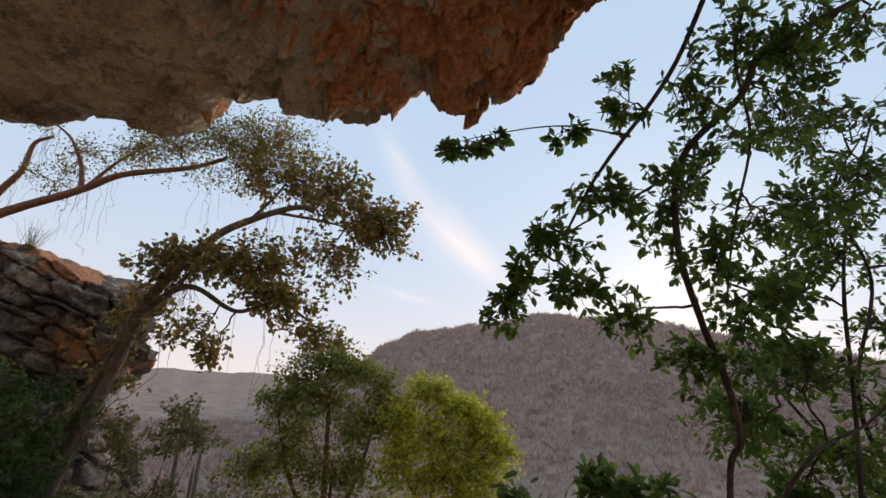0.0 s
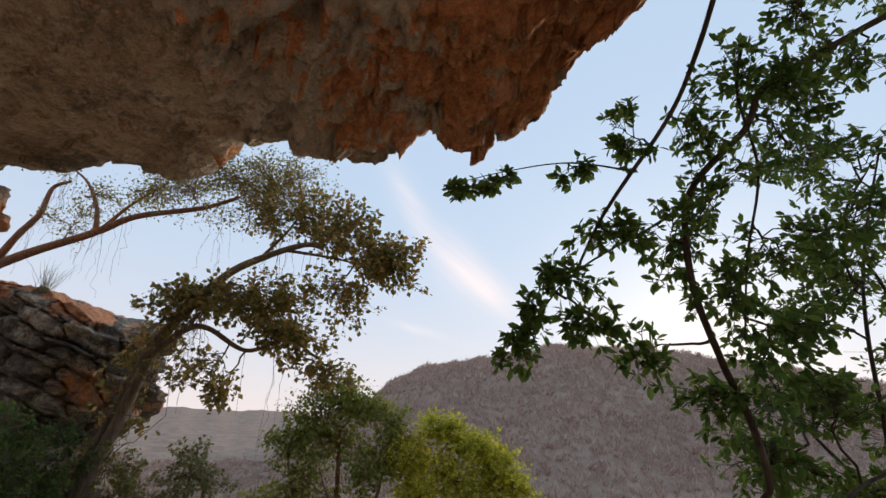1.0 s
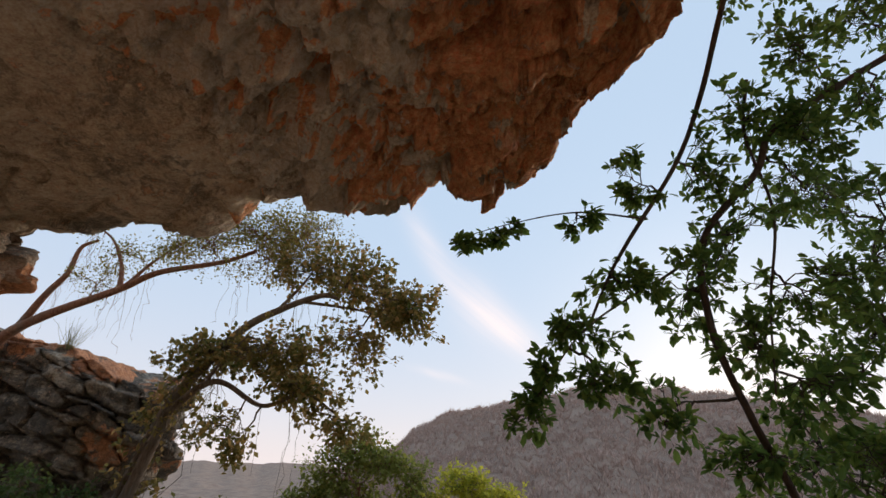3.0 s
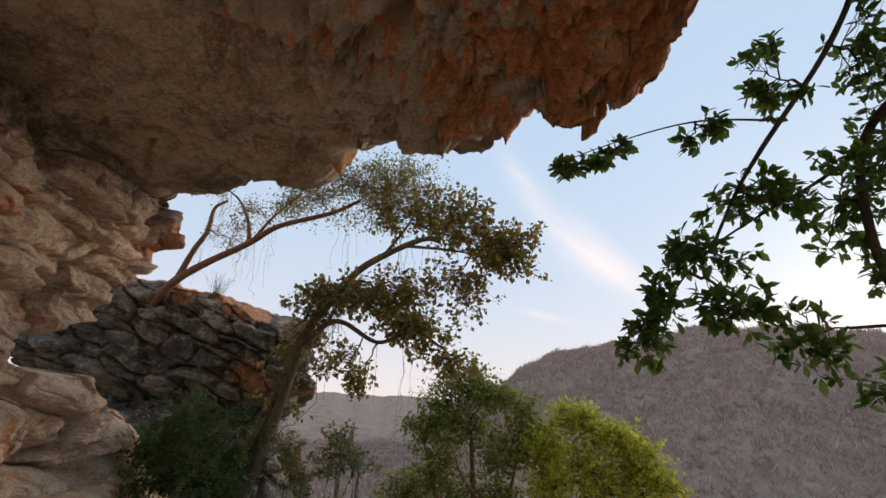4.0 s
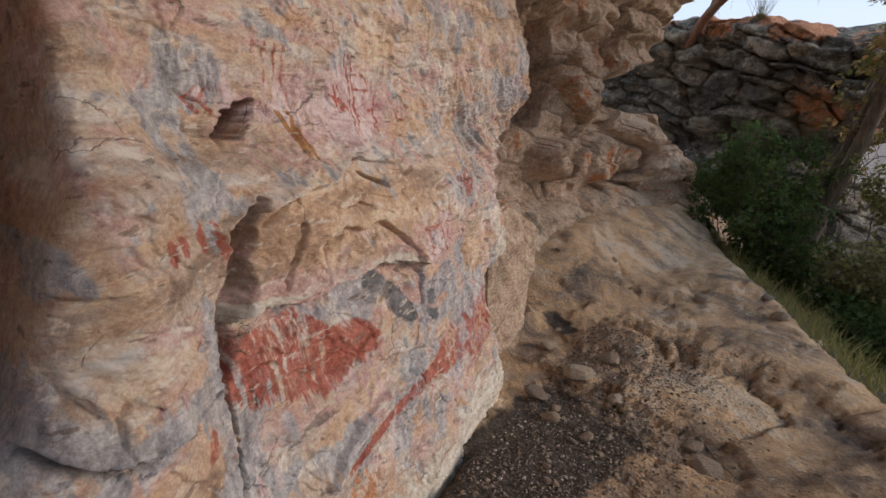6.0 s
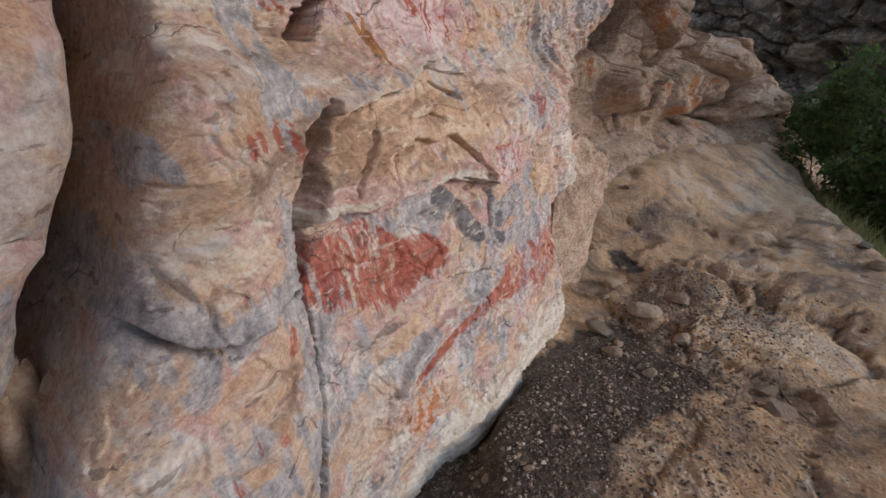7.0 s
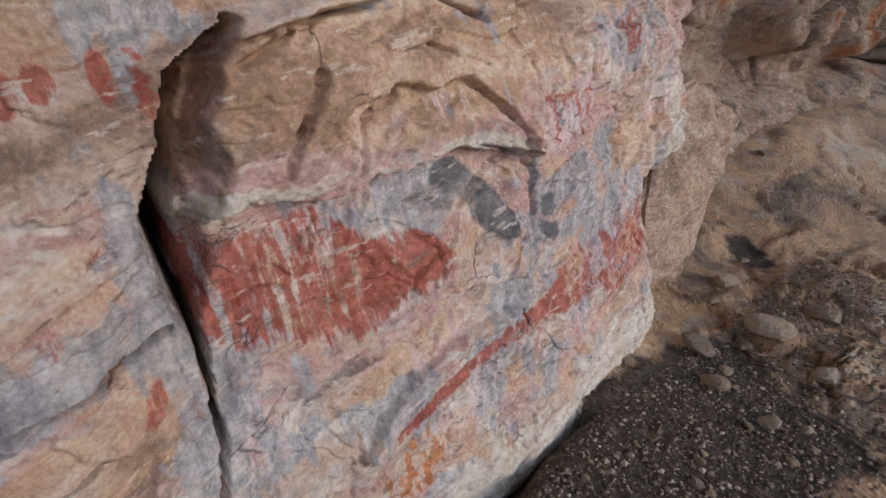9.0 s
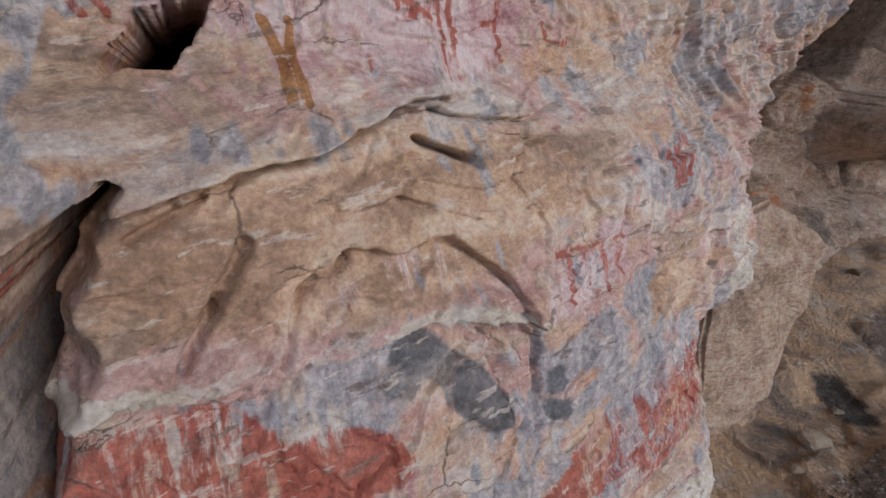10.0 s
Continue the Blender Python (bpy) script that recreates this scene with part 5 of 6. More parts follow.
plant("yellow_green_tree", "bushy yellow-green tree below the ledge", [
    ([(-0.6, 9.8, -4.5), (-0.7, 9.5, -1.6), (-0.8, 9.3, -0.2), (-0.9, 9.2, 1.0)], 0.11, 0.03),
    ([(-0.7, 9.5, -1.0), (-0.3, 9.3, 0.0), (0.1, 9.1, 0.5)], 0.06, 0.02),
    ([(-0.75, 9.4, -0.8), (-1.3, 9.2, 0.1), (-1.6, 9.1, 0.8)], 0.06, 0.02),
], [((-1.0, 9.1, 1.55), (0.36, 0.4, 0.26), 80), ((-0.45, 9.1, 1.3), (0.42, 0.5, 0.28), 110), ((0.05, 9.1, 0.95), (0.36, 0.4, 0.28), 100), ((0.4, 9.0, 0.7), (0.28, 0.3, 0.2), 50), ((-1.5, 9.1, 1.1), (0.42, 0.5, 0.35), 110), ((-0.7, 9.0, 0.75), (0.6, 0.6, 0.36), 130), ((0.1, 9.0, 0.3), (0.5, 0.5, 0.34), 110), ((-0.6, 8.9, 0.1), (0.7, 0.6, 0.36), 120), ((-1.4, 8.9, 0.35), (0.55, 0.6, 0.36), 110), ((0.0, 8.9, -0.4), (0.7, 0.6, 0.4), 100), ((-1.1, 8.8, -0.6), (0.9, 0.7, 0.4), 120)],
    M_BARK, M_LEAF_YELLOW, 12, 0.075, 12, twig=0.006, rosette=0.08, density=1.5, loose=1.2, bare=0.06)
plant("olive_tree", "rounded olive-green tree with bare red twigs below the ledge", [
    ([(-2.6, 9.4, -4.5), (-2.6, 9.1, -1.6), (-2.7, 9.0, -0.2), (-2.8, 8.9, 1.5)], 0.12, 0.03),
    ([(-2.6, 9.1, -1.0), (-2.1, 8.9, 0.1), (-1.9, 8.9, 1.1)], 0.06, 0.02),
    ([(-2.65, 9.0, -1.2), (-3.3, 8.8, 0.0), (-3.6, 8.7, 0.9)], 0.06, 0.02),
    ([(-2.5, 8.6, -0.8), (-2.45, 8.4, 0.1), (-2.75, 8.3, 0.55), (-2.95, 8.3, 1.0)], 0.035, 0.012),
], [((-2.9, 9.0, 2.15), (0.42, 0.5, 0.36), 100), ((-3.3, 9.0, 1.75), (0.48, 0.5, 0.34), 100), ((-2.35, 9.0, 1.85), (0.40, 0.5, 0.34), 100), ((-1.9, 9.0, 1.5), (0.36, 0.4, 0.36), 90), ((-3.7, 9.0, 1.15), (0.48, 0.5, 0.36), 100), ((-2.8, 8.9, 1.25), (0.5, 0.5, 0.36), 110), ((-2.1, 8.8, 0.9), (0.46, 0.5, 0.36), 110), ((-3.2, 8.8, 0.5), (0.6, 0.5, 0.36), 110), ((-2.3, 8.7, 0.2), (0.55, 0.5, 0.36), 110), ((-3.9, 8.8, 0.1), (0.6, 0.6, 0.4), 100), ((-2.9, 8.7, -0.5), (0.9, 0.7, 0.4), 120), ((-1.9, 8.7, -0.7), (0.6, 0.6, 0.4), 90)],
    M_REDBARK, M_LEAF_OLIVE, 14, 0.075, 11, twig=0.006, rosette=0.08, density=1.4, loose=1.2, bare=0.1)
plant("overhanging_tree", "dark green broad-leaved tree hanging over the ledge", [
    ([(1.3, 2.9, -1.5), (1.0, 2.7, 0.3), (0.88, 2.4, 1.3), (0.92, 2.35, 1.5), (0.86, 2.3, 1.75), (0.78, 2.3, 2.0), (0.7, 2.3, 2.4), (0.76, 2.3, 2.86), (1.1, 2.3, 3.25), (1.27, 2.3, 3.55), (1.8, 2.3, 3.9), (2.3, 2.2, 4.2), (3.2, 2.2, 5.0)], 0.012, 0.020),
    ([(1.6, 2.0, 5.6), (1.15, 2.1, 4.5), (0.95, 2.3, 3.86), (0.72, 2.3, 3.35), (0.39, 2.3, 2.85), (0.27, 2.3, 2.65), (0.15, 2.3, 2.4)], 0.022, 0.006),
    ([(0.5, 2.3, 2.98), (0.16, 2.35, 3.06), (-0.2, 2.35, 3.0), (-0.54, 2.35, 2.9)], 0.006, 0.002),
    ([(0.74, 2.3, 2.8), (0.55, 2.3, 2.66), (0.38, 2.3, 2.56), (0.1, 2.25, 2.35), (-0.12, 2.2, 2.05)], 0.009, 0.003),
    ([(1.2, 2.3, 3.9), (1.1, 2.3, 3.5), (1.12, 2.3, 3.0), (0.98, 2.3, 2.5), (0.9, 2.3, 2.1)], 0.012, 0.004),
    ([(2.3, 2.9, 3.5), (2.1, 2.9, 3.0), (1.9, 2.8, 2.6), (1.75, 2.7, 2.2), (1.7, 2.7, 1.6), (1.6, 2.7, 0.8)], 0.006, 0.012),
    ([(1.05, 2.5, 1.1), (1.4, 2.6, 1.45), (1.75, 2.7, 1.6), (2.1, 2.7, 1.9)], 0.012, 0.006),
], [((0.15, 2.35, 3.02), (0.10, 0.10, 0.10), 18), ((-0.22, 2.35, 2.95), (0.12, 0.08, 0.06), 18), ((-0.42, 2.35, 2.88), (0.10, 0.07, 0.06), 9), ((0.5, 2.3, 3.2), (0.14, 0.15, 0.16), 30), ((0.33, 2.3, 2.62), (0.16, 0.15, 0.14), 36), ((0.1, 2.3, 2.36), (0.16, 0.12, 0.14), 36), ((-0.08, 2.2, 2.12), (0.14, 0.12, 0.13), 30), ((-0.16, 2.15, 1.95), (0.08, 0.08, 0.1), 14), ((0.25, 2.3, 2.12), (0.18, 0.15, 0.12), 30), ((0.42, 2.3, 1.98), (0.12, 0.12, 0.16), 22), ((0.65, 2.35, 2.6), (0.2, 0.2, 0.2), 40), ((0.95, 2.4, 2.9), (0.22, 0.25, 0.22), 46), ((0.85, 2.4, 3.3), (0.2, 0.2, 0.2), 36), ((1.15, 2.3, 3.6), (0.22, 0.2, 0.22), 46), ((1.55, 2.4, 3.75), (0.25, 0.2, 0.2), 46), ((1.95, 2.4, 3.8), (0.25, 0.25, 0.2), 36), ((1.45, 2.5, 3.25), (0.25, 0.25, 0.22), 40), ((1.2, 2.4, 2.6), (0.22, 0.25, 0.2), 46), ((0.85, 2.3, 2.3), (0.18, 0.2, 0.18), 40), ((1.1, 2.4, 2.15), (0.2, 0.25, 0.2), 40), ((0.8, 2.3, 1.85), (0.2, 0.2, 0.15), 36), ((1.05, 2.5, 1.65), (0.22, 0.2, 0.15), 36), ((1.35, 2.6, 2.3), (0.25, 0.25, 0.2), 36), ((1.75, 2.6, 2.9), (0.25, 0.25, 0.25), 46), ((1.9, 2.6, 3.3), (0.25, 0.25, 0.2), 40), ((1.6, 2.6, 2.6), (0.22, 0.25, 0.2), 40), ((1.35, 2.5, 1.85), (0.25, 0.25, 0.15), 40), ((1.4, 2.3, 3.45), (0.2, 0.2, 0.2), 40), ((1.5, 2.3, 4.15), (0.25, 0.25, 0.2), 46), ((2.0, 2.3, 4.3), (0.3, 0.25, 0.25), 50), ((1.3, 2.2, 4.6), (0.2, 0.2, 0.2), 30), ((2.4, 2.3, 4.7), (0.3, 0.25, 0.25), 40), ((1.8, 2.3, 4.8), (0.25, 0.25, 0.2), 36)],
    M_DARKBARK, M_LEAF_NEAR, 21, 0.058, 6, shape=LEAF, faces=LEAF_FACES, twig=0.003, rosette=0.008, droop=0.1, bare=0.14, density=1.85, loose=1.2)
plant("thin_tree", "thin-leaved green tree at the ledge's edge", [
    ([(2.6, 3.6, -1.5), (2.5, 3.4, 0.8), (2.2, 3.3, 1.7), (2.35, 3.2, 2.5), (2.2, 3.2, 3.1), (2.5, 3.2, 3.6)], 0.02, 0.006),
    ([(2.25, 3.35, 1.2), (1.7, 3.2, 1.7), (1.4, 3.1, 2.1)], 0.014, 0.005),
], [((2.1, 3.3, 3.6), (0.4, 0.3, 0.35), 60), ((2.5, 3.2, 3.2), (0.4, 0.3, 0.35), 60), ((2.2, 3.3, 2.7), (0.4, 0.3, 0.3), 60), ((2.5, 3.2, 2.2), (0.4, 0.3, 0.25), 60), ((1.9, 3.2, 1.9), (0.35, 0.3, 0.25), 60), ((2.3, 3.2, 1.7), (0.35, 0.3, 0.25), 60), ((1.5, 3.1, 1.9), (0.35, 0.3, 0.25), 50), ((1.4, 3.1, 1.5), (0.3, 0.3, 0.2), 50), ((1.9, 3.1, 1.4), (0.35, 0.3, 0.2), 60), ((1.7, 3.2, 2.4), (0.3, 0.3, 0.3), 40), ((2.2, 3.2, 1.15), (0.45, 0.4, 0.25), 70), ((1.6, 3.1, 1.05), (0.4, 0.3, 0.25), 60), ((2.7, 3.3, 1.4), (0.4, 0.4, 0.4), 60), ((2.8, 3.3, 2.6), (0.4, 0.4, 0.5), 60), ((2.6, 3.2, 0.7), (0.4, 0.4, 0.3), 50)],
    M_DARKBARK, M_LEAF_FRESH, 33, 0.055, 5, shape=LEAF, faces=LEAF_FACES, twig=0.0035, rosette=0.012, bare=0.15, density=2.2)


def shrub(label, base, top, radius, seed, leafmat=None, leaf=0.06, dense=70, stems=5, name="shrub", per_tip=8, shape=SMALL, faces=SMALL_FACES):
    rng = np.random.RandomState(seed)
    base, top = np.array(base, float), np.array(top, float)
    limbs, clumps = [], []
    for i in range(stems):
        end = top + rng.normal(size=3) * radius * 0.45
        limbs.append(([base + rng.normal(size=3) * [0.08, 0.08, 0.02], (base + end) / 2 + rng.normal(size=3) * 0.1, end], 0.016, 0.005))
        clumps.append((end, (radius * 0.6, radius * 0.6, radius * 0.5), dense))
        clumps.append(((base + end) / 2 + rng.normal(size=3) * radius * 0.4, (radius * 0.6, radius * 0.6, radius * 0.5), dense))
    return plant(name, label, limbs, clumps, M_BARK, leafmat or M_LEAF_BUSH, seed, leaf, per_tip, "shrub", shape, faces, twig=0.004, rosette=0.03)


shrub("dense dark green shrub at the foot of the cliff", (-6.2, 5.9, -1.0), (-6.1, 5.7, 0.9), 0.75, 51, dense=110)
shrub("dark green shrub beside the leaning tree", (-5.3, 5.4, -0.9), (-5.3, 5.3, 0.25), 0.6, 52, dense=100)
shrub("dusty green shrub on the slope", (-4.2, 5.6, -1.6), (-4.3, 5.6, -0.2), 0.7, 53, M_LEAF_DRY, dense=90)
shrub("pale yellow-green shrub on the slope", (-4.6, 7.0, -2.2), (-4.6, 7.2, 0.8), 0.7, 54, M_LEAF_DRY, dense=80)
shrub("bright green shrub below the ledge", (-2.6, 5.2, -1.8), (-2.6, 5.2, -0.7), 0.7, 55, M_LEAF_FRESH, dense=90)
shrub("green shrub below the ledge", (-1.6, 5.6, -2.2), (-1.5, 5.6, -0.9), 0.7, 56, dense=90)
shrub("pale green shrub below the ledge", (-3.4, 6.2, -2.0), (-3.4, 6.2, -0.5), 0.7, 57, M_LEAF_DRY, dense=80)
shrub("dark green shrub below the ledge's edge", (-3.5, 4.7, -1.4), (-3.5, 4.7, -0.55), 0.6, 62, dense=100)
shrub("dense green shrub below the ledge's edge", (-4.4, 5.0, -1.3), (-4.4, 5.0, -0.4), 0.55, 63, dense=100)
shrub("low green shrub among dark rocks", (-7.6, 6.7, -0.2), (-7.4, 6.6, 0.9), 0.6, 58, dense=90)
shrub("dark broad-leaved shrub at the ledge's edge", (0.5, 2.8, -0.6), (0.52, 2.8, 1.18), 0.15, 59, M_LEAF_NEAR, 0.09, 12, 3, per_tip=5, shape=LEAF, faces=LEAF_FACES)
shrub("small dark broad-leaved shrub at the ledge's edge", (0.05, 2.8, -0.6), (0.03, 2.8, 1.06), 0.09, 60, M_LEAF_NEAR, 0.08, 9, 2, per_tip=5, shape=LEAF, faces=LEAF_FACES)
shrub("green broad-leaved shrub at the ledge's edge", (1.7, 3.2, -0.6), (1.7, 3.0, 1.1), 0.4, 61, M_LEAF_FRESH, 0.07, 50, 5, per_tip=5, shape=LEAF, faces=LEAF_FACES)


def far_scrub():
    """Leafless dry woodland on the far slopes, as one mass of small twiggy crowns."""
    rng = np.random.RandomState(3)
    n = 42000
    az = np.radians(rng.uniform(-38, 52, n))
    r = 28 + (430 - 28) * rng.uniform(0, 1, n) ** 0.75
    x, y = EYE0[0] + r * np.sin(az), EYE0[1] + r * np.cos(az)
    z = terrain(x, y)
    size = rng.uniform(0.8, 2.4, n) * np.clip(r / 150, 0.4, 1.2)
    k = 6
    base = np.stack([x, y, z - 0.2], -1)[:, None, :]
    d = rng.normal(size=(n, k, 3)) * [0.5, 0.5, 0.35] + [0, 0, 0.75]
    tip = base + d * size[:, None, None]
    side = rng.normal(size=(n, k, 3)) * [1, 1, 0.4]
    side /= np.linalg.norm(side, axis=2)[..., None]
    mid = base + (tip - base) * 0.55
    w = 0.085 * size[:, None, None]
    v = np.stack([base + 0 * tip, mid + side * w, tip, mid - side * w], 2).reshape(-1, 3)
    i = np.arange(n * k) * 4
    f = np.stack([i, i + 1, i + 2, i + 3], -1)
    ob = mesh_object("dry_woodland", v, f, M_SCRUB, shade_smooth=False)
    tagged(ob, "leafless dry grey-brown woodland on the far hillside", "woodland", kind="stuff")


far_scrub()


# ---- stones, gravel and litter on the ledge ----
ground_mesh = bpy.data.objects["ground"].data
_gco = np.empty(len(ground_mesh.vertices) * 3)
ground_mesh.vertices.foreach_get("co", _gco)
_gco = _gco.reshape(460, 560, 3)
_grr = 0.02 + (np.exp(np.linspace(0, 1, 460) * math.log(1 + 3600 / 0.8)) - 1) * 0.8


def ground_z(x, y):
    """Height of the built ground under a place."""
    r, a = np.hypot(x + 2.2, y - 1.0), np.arctan2(y - 1.0, x + 2.2) % (2 * math.pi)
    i = np.clip(np.searchsorted(_grr, r) - 1, 0, 458)
    f = (r - _grr[i]) / (_grr[i + 1] - _grr[i])
    j = (a / (2 * math.pi) * 560).astype(int) % 560 if isinstance(a, np.ndarray) else int(a / (2 * math.pi) * 560) % 560
    return _gco[i, j, 2] * (1 - f) + _gco[i + 1, j, 2] * f


def stone_shape(seed, flat=0.6):
    """A broken, angular stone, about 1 across."""
    rng = np.random.RandomState(seed)
    bm = bmesh.new()
    bmesh.ops.create_icosphere(bm, subdivisions=2, radius=0.5)
    cuts = [(Vector(rng.normal(size=3)).normalized(), rng.uniform(0.24, 0.42)) for _ in range(9)]
    for v in bm.verts:
        for n, d in cuts:
            over_by = v.co.dot(n) - d
            if over_by > 0:
                v.co -= n * over_by * 0.92
        v.co.x *= 1.25
        v.co.z *= flat
    me = bpy.data.meshes.new("stone")
    bm.to_mesh(me)
    bm.free()
    return me


def stone_material():
    k = Nodes("loose_stone")
    co = k.coords()
    rnd = k.n("ObjectInfo").outputs["Random"]
    col = k.ramp(rnd, (0.0, (0.24, 0.20, 0.17)), (0.5, (0.40, 0.31, 0.22)), (1.0, (0.58, 0.48, 0.36)))
    col = k.mix(k.ramp(k.noise(co, 6, 6, 0.7), (0.4, 0.0), (0.7, 0.6)), col, (0.30, 0.23, 0.18))
    return k.done(col, 0.9, k.bump(k.noise(co, 9, 6, 0.7), 0.6, 0.06))


M_STONE = stone_material()
stone_meshes = [stone_shape(100 + i, 0.45 + 0.08 * (i % 4)) for i in range(8)]
for me in stone_meshes:
    me.materials.append(M_STONE)
rng = np.random.RandomState(77)


def stone(x, y, size, label="loose sandstone lump lying on the ledge", sink=0.12):
    ob = new("stone", stone_meshes[rng.randint(8)])
    ob.matrix_world = pose(x, y, float(ground_z(x, y)) + size * (0.25 - sink), rng.uniform(-15, 15), rng.uniform(-15, 15), rng.uniform(0, 360)) @ Matrix.Scale(size, 4)
    return tagged(ob, label, "stone", "stones on the ledge")


for x, y, size in ((-2.68, 0.96, 0.13), (-3.0, 1.15, 0.06), (-3.48, 1.5, 0.06), (-2.48, 0.95, 0.09), (-2.55, 1.02, 0.05), (-2.3, 1.05, 0.07), (-2.28, 0.98, 0.04), (-2.0, 1.45, 0.14), (-2.15, 1.5, 0.11), (-3.06, 3.41, 0.12), (-2.81, 3.57, 0.10), (-4.55, 2.02, 0.09), (-3.75, 2.99, 0.13), (-2.75, 1.25, 0.16), (-2.9, 1.55, 0.14), (-3.2, 1.3, 0.12), (-2.5, 1.35, 0.10), (-2.05, 1.2, 0.08), (-3.3, 3.3, 0.14), (-3.6, 3.5, 0.10)):
    stone(x, y, size)
for _ in range(100):
    q = rng.uniform(0.1, 0.75) ** 1.0
    run = rng.uniform(1.1, 3.1)
    p = WN * (-1.33 + q) + WT * run
    stone(p[0], p[1], rng.uniform(0.012, 0.036), "small loose stone among the gravel")


def gravel():
    """Crumbs of rock over the dirt, as one mass."""
    g = np.random.RandomState(5)
    n = 15000
    q = np.abs(g.normal(0.35, 0.28, n))
    run = g.uniform(0.6, 3.6, n)
    x, y = WN[0] * (-1.34 + q) + WT[0] * run, WN[1] * (-1.34 + q) + WT[1] * run
    z = ground_z(x, y)
    size = g.uniform(0.0015, 0.0055, n) * g.choice([1, 1, 1, 1, 2.0], n)
    octa = np.array([[1, 0, 0], [0, 1, 0], [-1, 0, 0], [0, -1, 0], [0, 0, 0.7], [0, 0, -0.5]])
    v = octa[None] * (0.6 + 0.8 * g.uniform(size=(n, 6, 1))) * size[:, None, None]
    a = g.uniform(0, 6.28, n)
    c, s = np.cos(a), np.sin(a)
    v = np.stack([v[..., 0] * c[:, None] - v[..., 1] * s[:, None], v[..., 0] * s[:, None] + v[..., 1] * c[:, None], v[..., 2]], -1)
    v = v + np.stack([x, y, z + 0.2 * size], -1)[:, None, :]
    f = np.array([[0, 1, 4], [1, 2, 4], [2, 3, 4], [3, 0, 4], [1, 0, 5], [2, 1, 5], [3, 2, 5], [0, 3, 5]])
    f = (np.arange(n) * 6)[:, None, None] + f[None]
    k = Nodes("gravel")
    rnd = k.n("NewGeometry").outputs["Random Per Island"]
    mat = k.done(k.ramp(rnd, (0.0, (0.09, 0.075, 0.06)), (0.6, (0.24, 0.19, 0.15)), (0.9, (0.40, 0.33, 0.27)), (1.0, (0.55, 0.50, 0.43))), 0.95)
    ob = mesh_object("gravel", v.reshape(-1, 3), f.reshape(-1, 3), mat, shade_smooth=False)
    tagged(ob, "dark gravel and rock crumbs on the ledge", "gravel", kind="stuff")


gravel()


def fallen_twig(x, y, length, turn, thick=0.004):
    c, s = math.cos(radians(turn)), math.sin(radians(turn))
    pts = []
    for i in range(5):
        t = (i / 4 - 0.5) * length
        px, py = x + c * t + 0.01 * rng.normal(), y + s * t + 0.01 * rng.normal()
        pts.append((px, py, float(ground_z(px, py)) + thick * 1.6))
    v, f, _ = limb_mesh(pts, thick, thick * 0.5, sides=5, steps=4)
    ob = mesh_object("fallen_twig", v, f, M_BARK)
    tagged(ob, "dry fallen twig lying on the gravel", "twig", "fallen twigs")


for x, y, length, turn in ((-2.25, 1.25, 0.25, 20), (-2.05, 1.55, 0.30, -15), (-1.95, 0.35, 0.12, 60), (-1.85, 0.15, 0.10, 10), (-2.4, 1.4, 0.22, 80), (-2.1, 0.62, 0.12, -40), (-2.6, 1.15, 0.18, 35)):
    fallen_twig(x, y, length, turn)


# ---- dry plants on the slope ----
def cactus(x, y, low, high, radius):
    c = spline([(x, y, low), (x + 0.02, y, (low + high) / 2), (x - 0.01, y, high)], 8)
    verts, sides = [], 16
    for i, p in enumerate(c):
        t = i / (len(c) - 1)
        cap = math.sqrt(max(0.02, 1 - max(0, (t - 0.93) / 0.07) ** 2))
        for k in range(sides):
            a = 2 * math.pi * k / sides
            r = radius * cap * (1.0 if k % 2 else 0.78)
            verts.append((p[0] + r * math.cos(a), p[1] + r * math.sin(a), p[2]))
    k = np.arange(sides)
    quad = np.stack([k, (k + 1) % sides, (k + 1) % sides + sides, k + sides], 1)
    f = ((np.arange(len(c) - 1) * sides)[:, None, None] + quad[None]).reshape(-1, 4).tolist() + [list(range((len(c) - 1) * sides, len(c) * sides))]
    ob = mesh_object("columnar_cactus", verts, f, M_CACTUS, shade_smooth=False)
    tagged(ob, "tall ribbed grey-green columnar cactus on the slope", "cactus", "cacti on the slope")


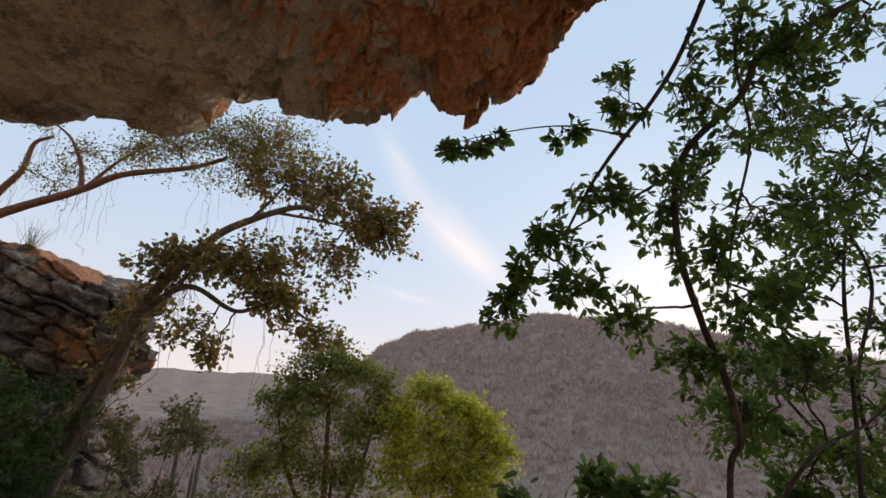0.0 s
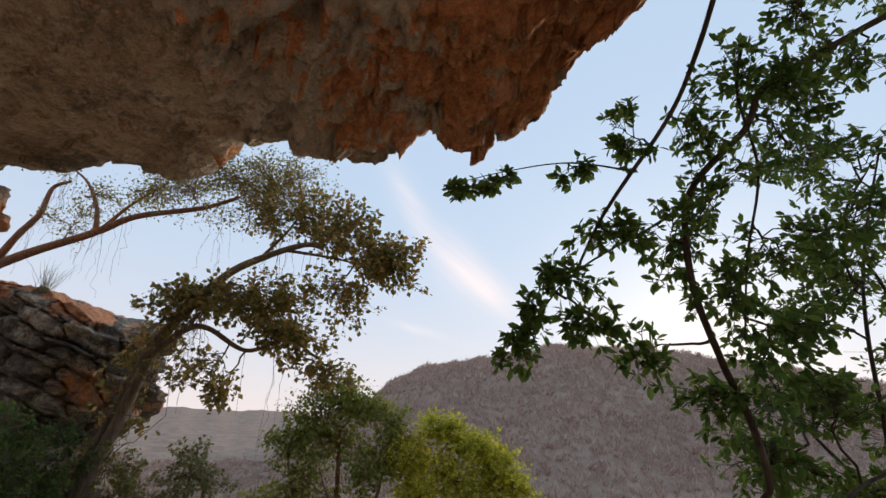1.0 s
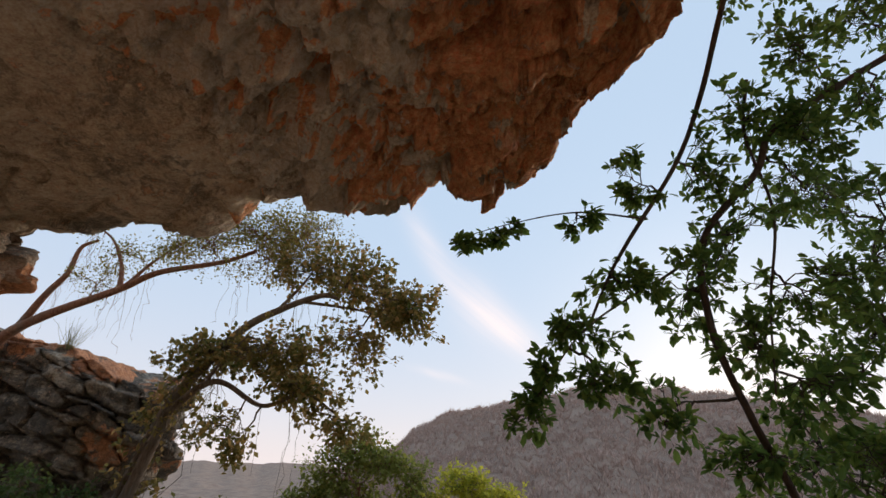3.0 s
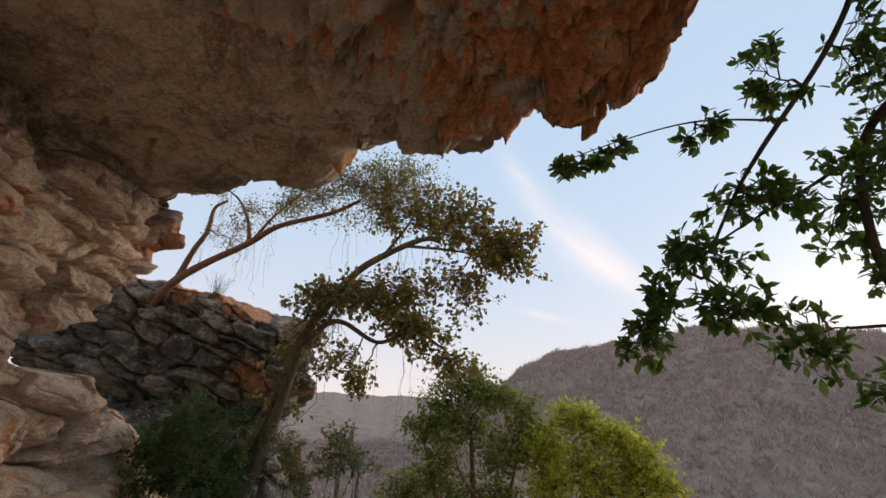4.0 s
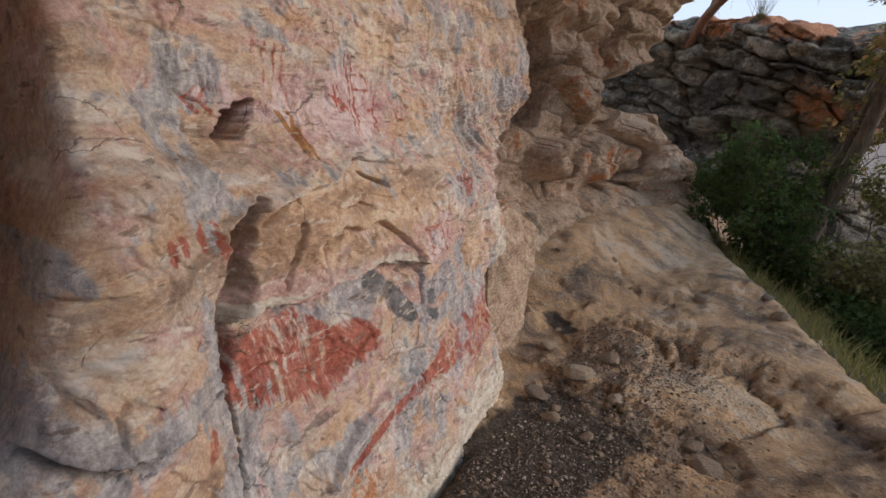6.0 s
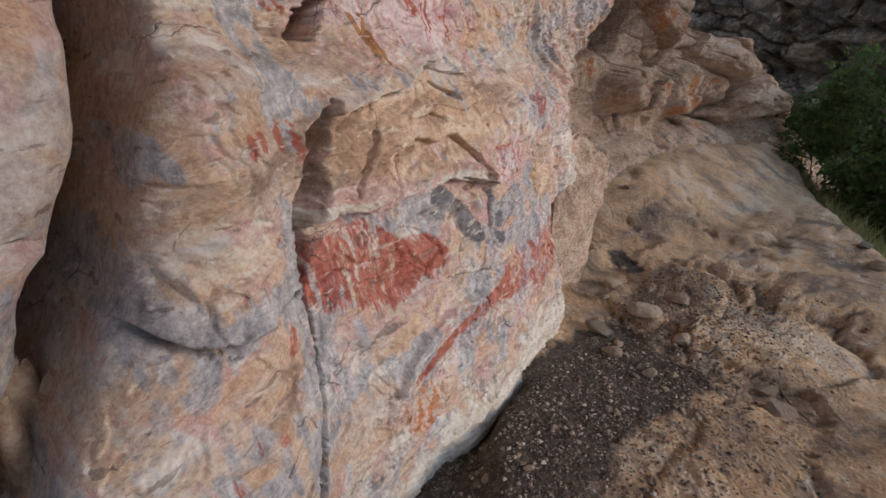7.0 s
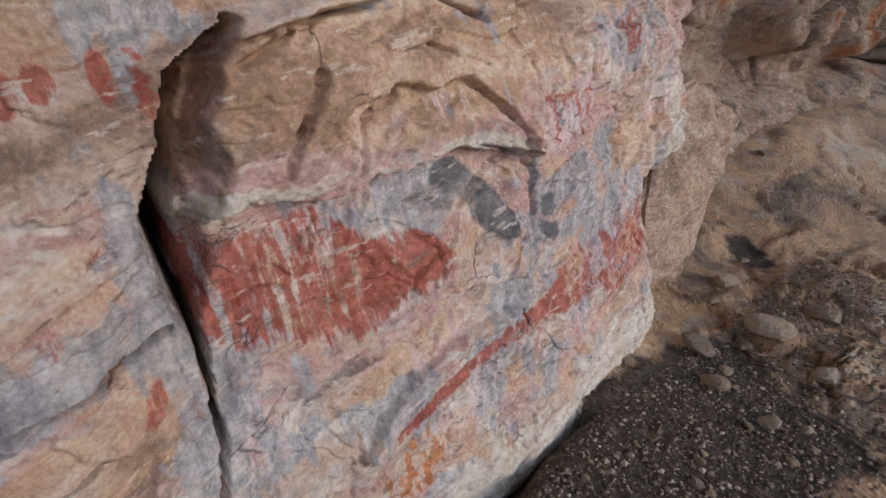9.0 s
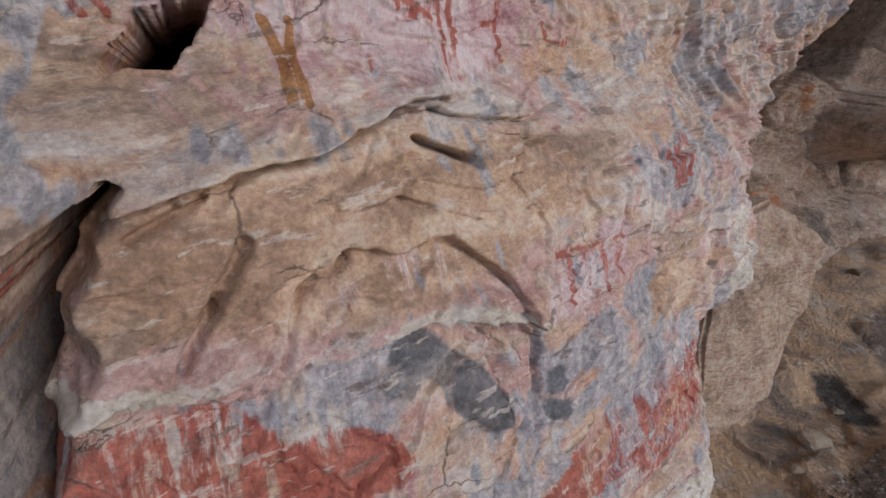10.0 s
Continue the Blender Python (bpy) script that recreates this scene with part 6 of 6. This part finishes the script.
M_CACTUS = bark_material("cactus_skin", (0.22, 0.22, 0.15), (0.38, 0.36, 0.27), 0.6)
for x, y, high in ((-4.75, 7.6, 0.1), (-4.6, 7.5, 0.5), (-4.42, 7.7, 0.25), (-4.3, 7.6, 0.55)):
    cactus(x, y, -3.2, high, 0.028)


def dry_grass():
    """Dry grass and weeds over the slope below the ledge, as one mass."""
    g = np.random.RandomState(15)
    n = 16000
    x = g.uniform(-6.5, 2.5, n)
    y = ledge_edge(x) + 0.15 + 4.5 * g.uniform(0, 1, n) ** 1.4
    z = ground_z(x, y) - 0.02
    h = g.uniform(0.06, 0.30, n)
    lean = g.normal(size=(n, 3)) * [0.35, 0.35, 0.0] + [0, 0, 1.0]
    side = g.normal(size=(n, 3)) * [1, 1, 0]
    side /= np.linalg.norm(side, axis=1)[:, None]
    p = np.stack([x, y, z], -1)
    mid, tip = p + lean * h[:, None] * 0.55, p + lean * h[:, None] + side * h[:, None] * 0.25
    v = np.stack([p - side * 0.004, p + side * 0.004, mid + side * 0.003, tip, mid - side * 0.003], 1).reshape(-1, 3)
    i = np.arange(n)[:, None] * 5
    f = (i + np.array([[0, 1, 2, 3, 4]])).tolist()
    ob = mesh_object("dry_grass", v, f, M_LEAF_DRY, shade_smooth=False)
    tagged(ob, "dry grass and weeds over the slope", "grass", kind="stuff")


dry_grass()


def grass_tuft(x, y, z, n, high, seed):
    g = np.random.RandomState(seed)
    segs = []
    for _ in range(n):
        d = g.normal(size=3) * [0.5, 0.5, 0.1] + [0, 0, 1]
        a = np.array([x, y, z]) + g.normal(size=3) * [0.06, 0.06, 0]
        b = a + d * high * g.uniform(0.5, 1)
        segs.append((a, b, 0.004, 0.0025))
        segs.append((b, b + (d + g.normal(size=3) * 0.4) * high * 0.3, 0.0025, 0.001))
    v, f = tubes(segs, 3)
    ob = mesh_object("grass_tuft", v, f, M_LEAF_DRY)
    tagged(ob, "tuft of dry grass on the dark outcrop", "grass tuft")


grass_tuft(-8.1, 7.5, 3.5, 40, 0.4, 1)
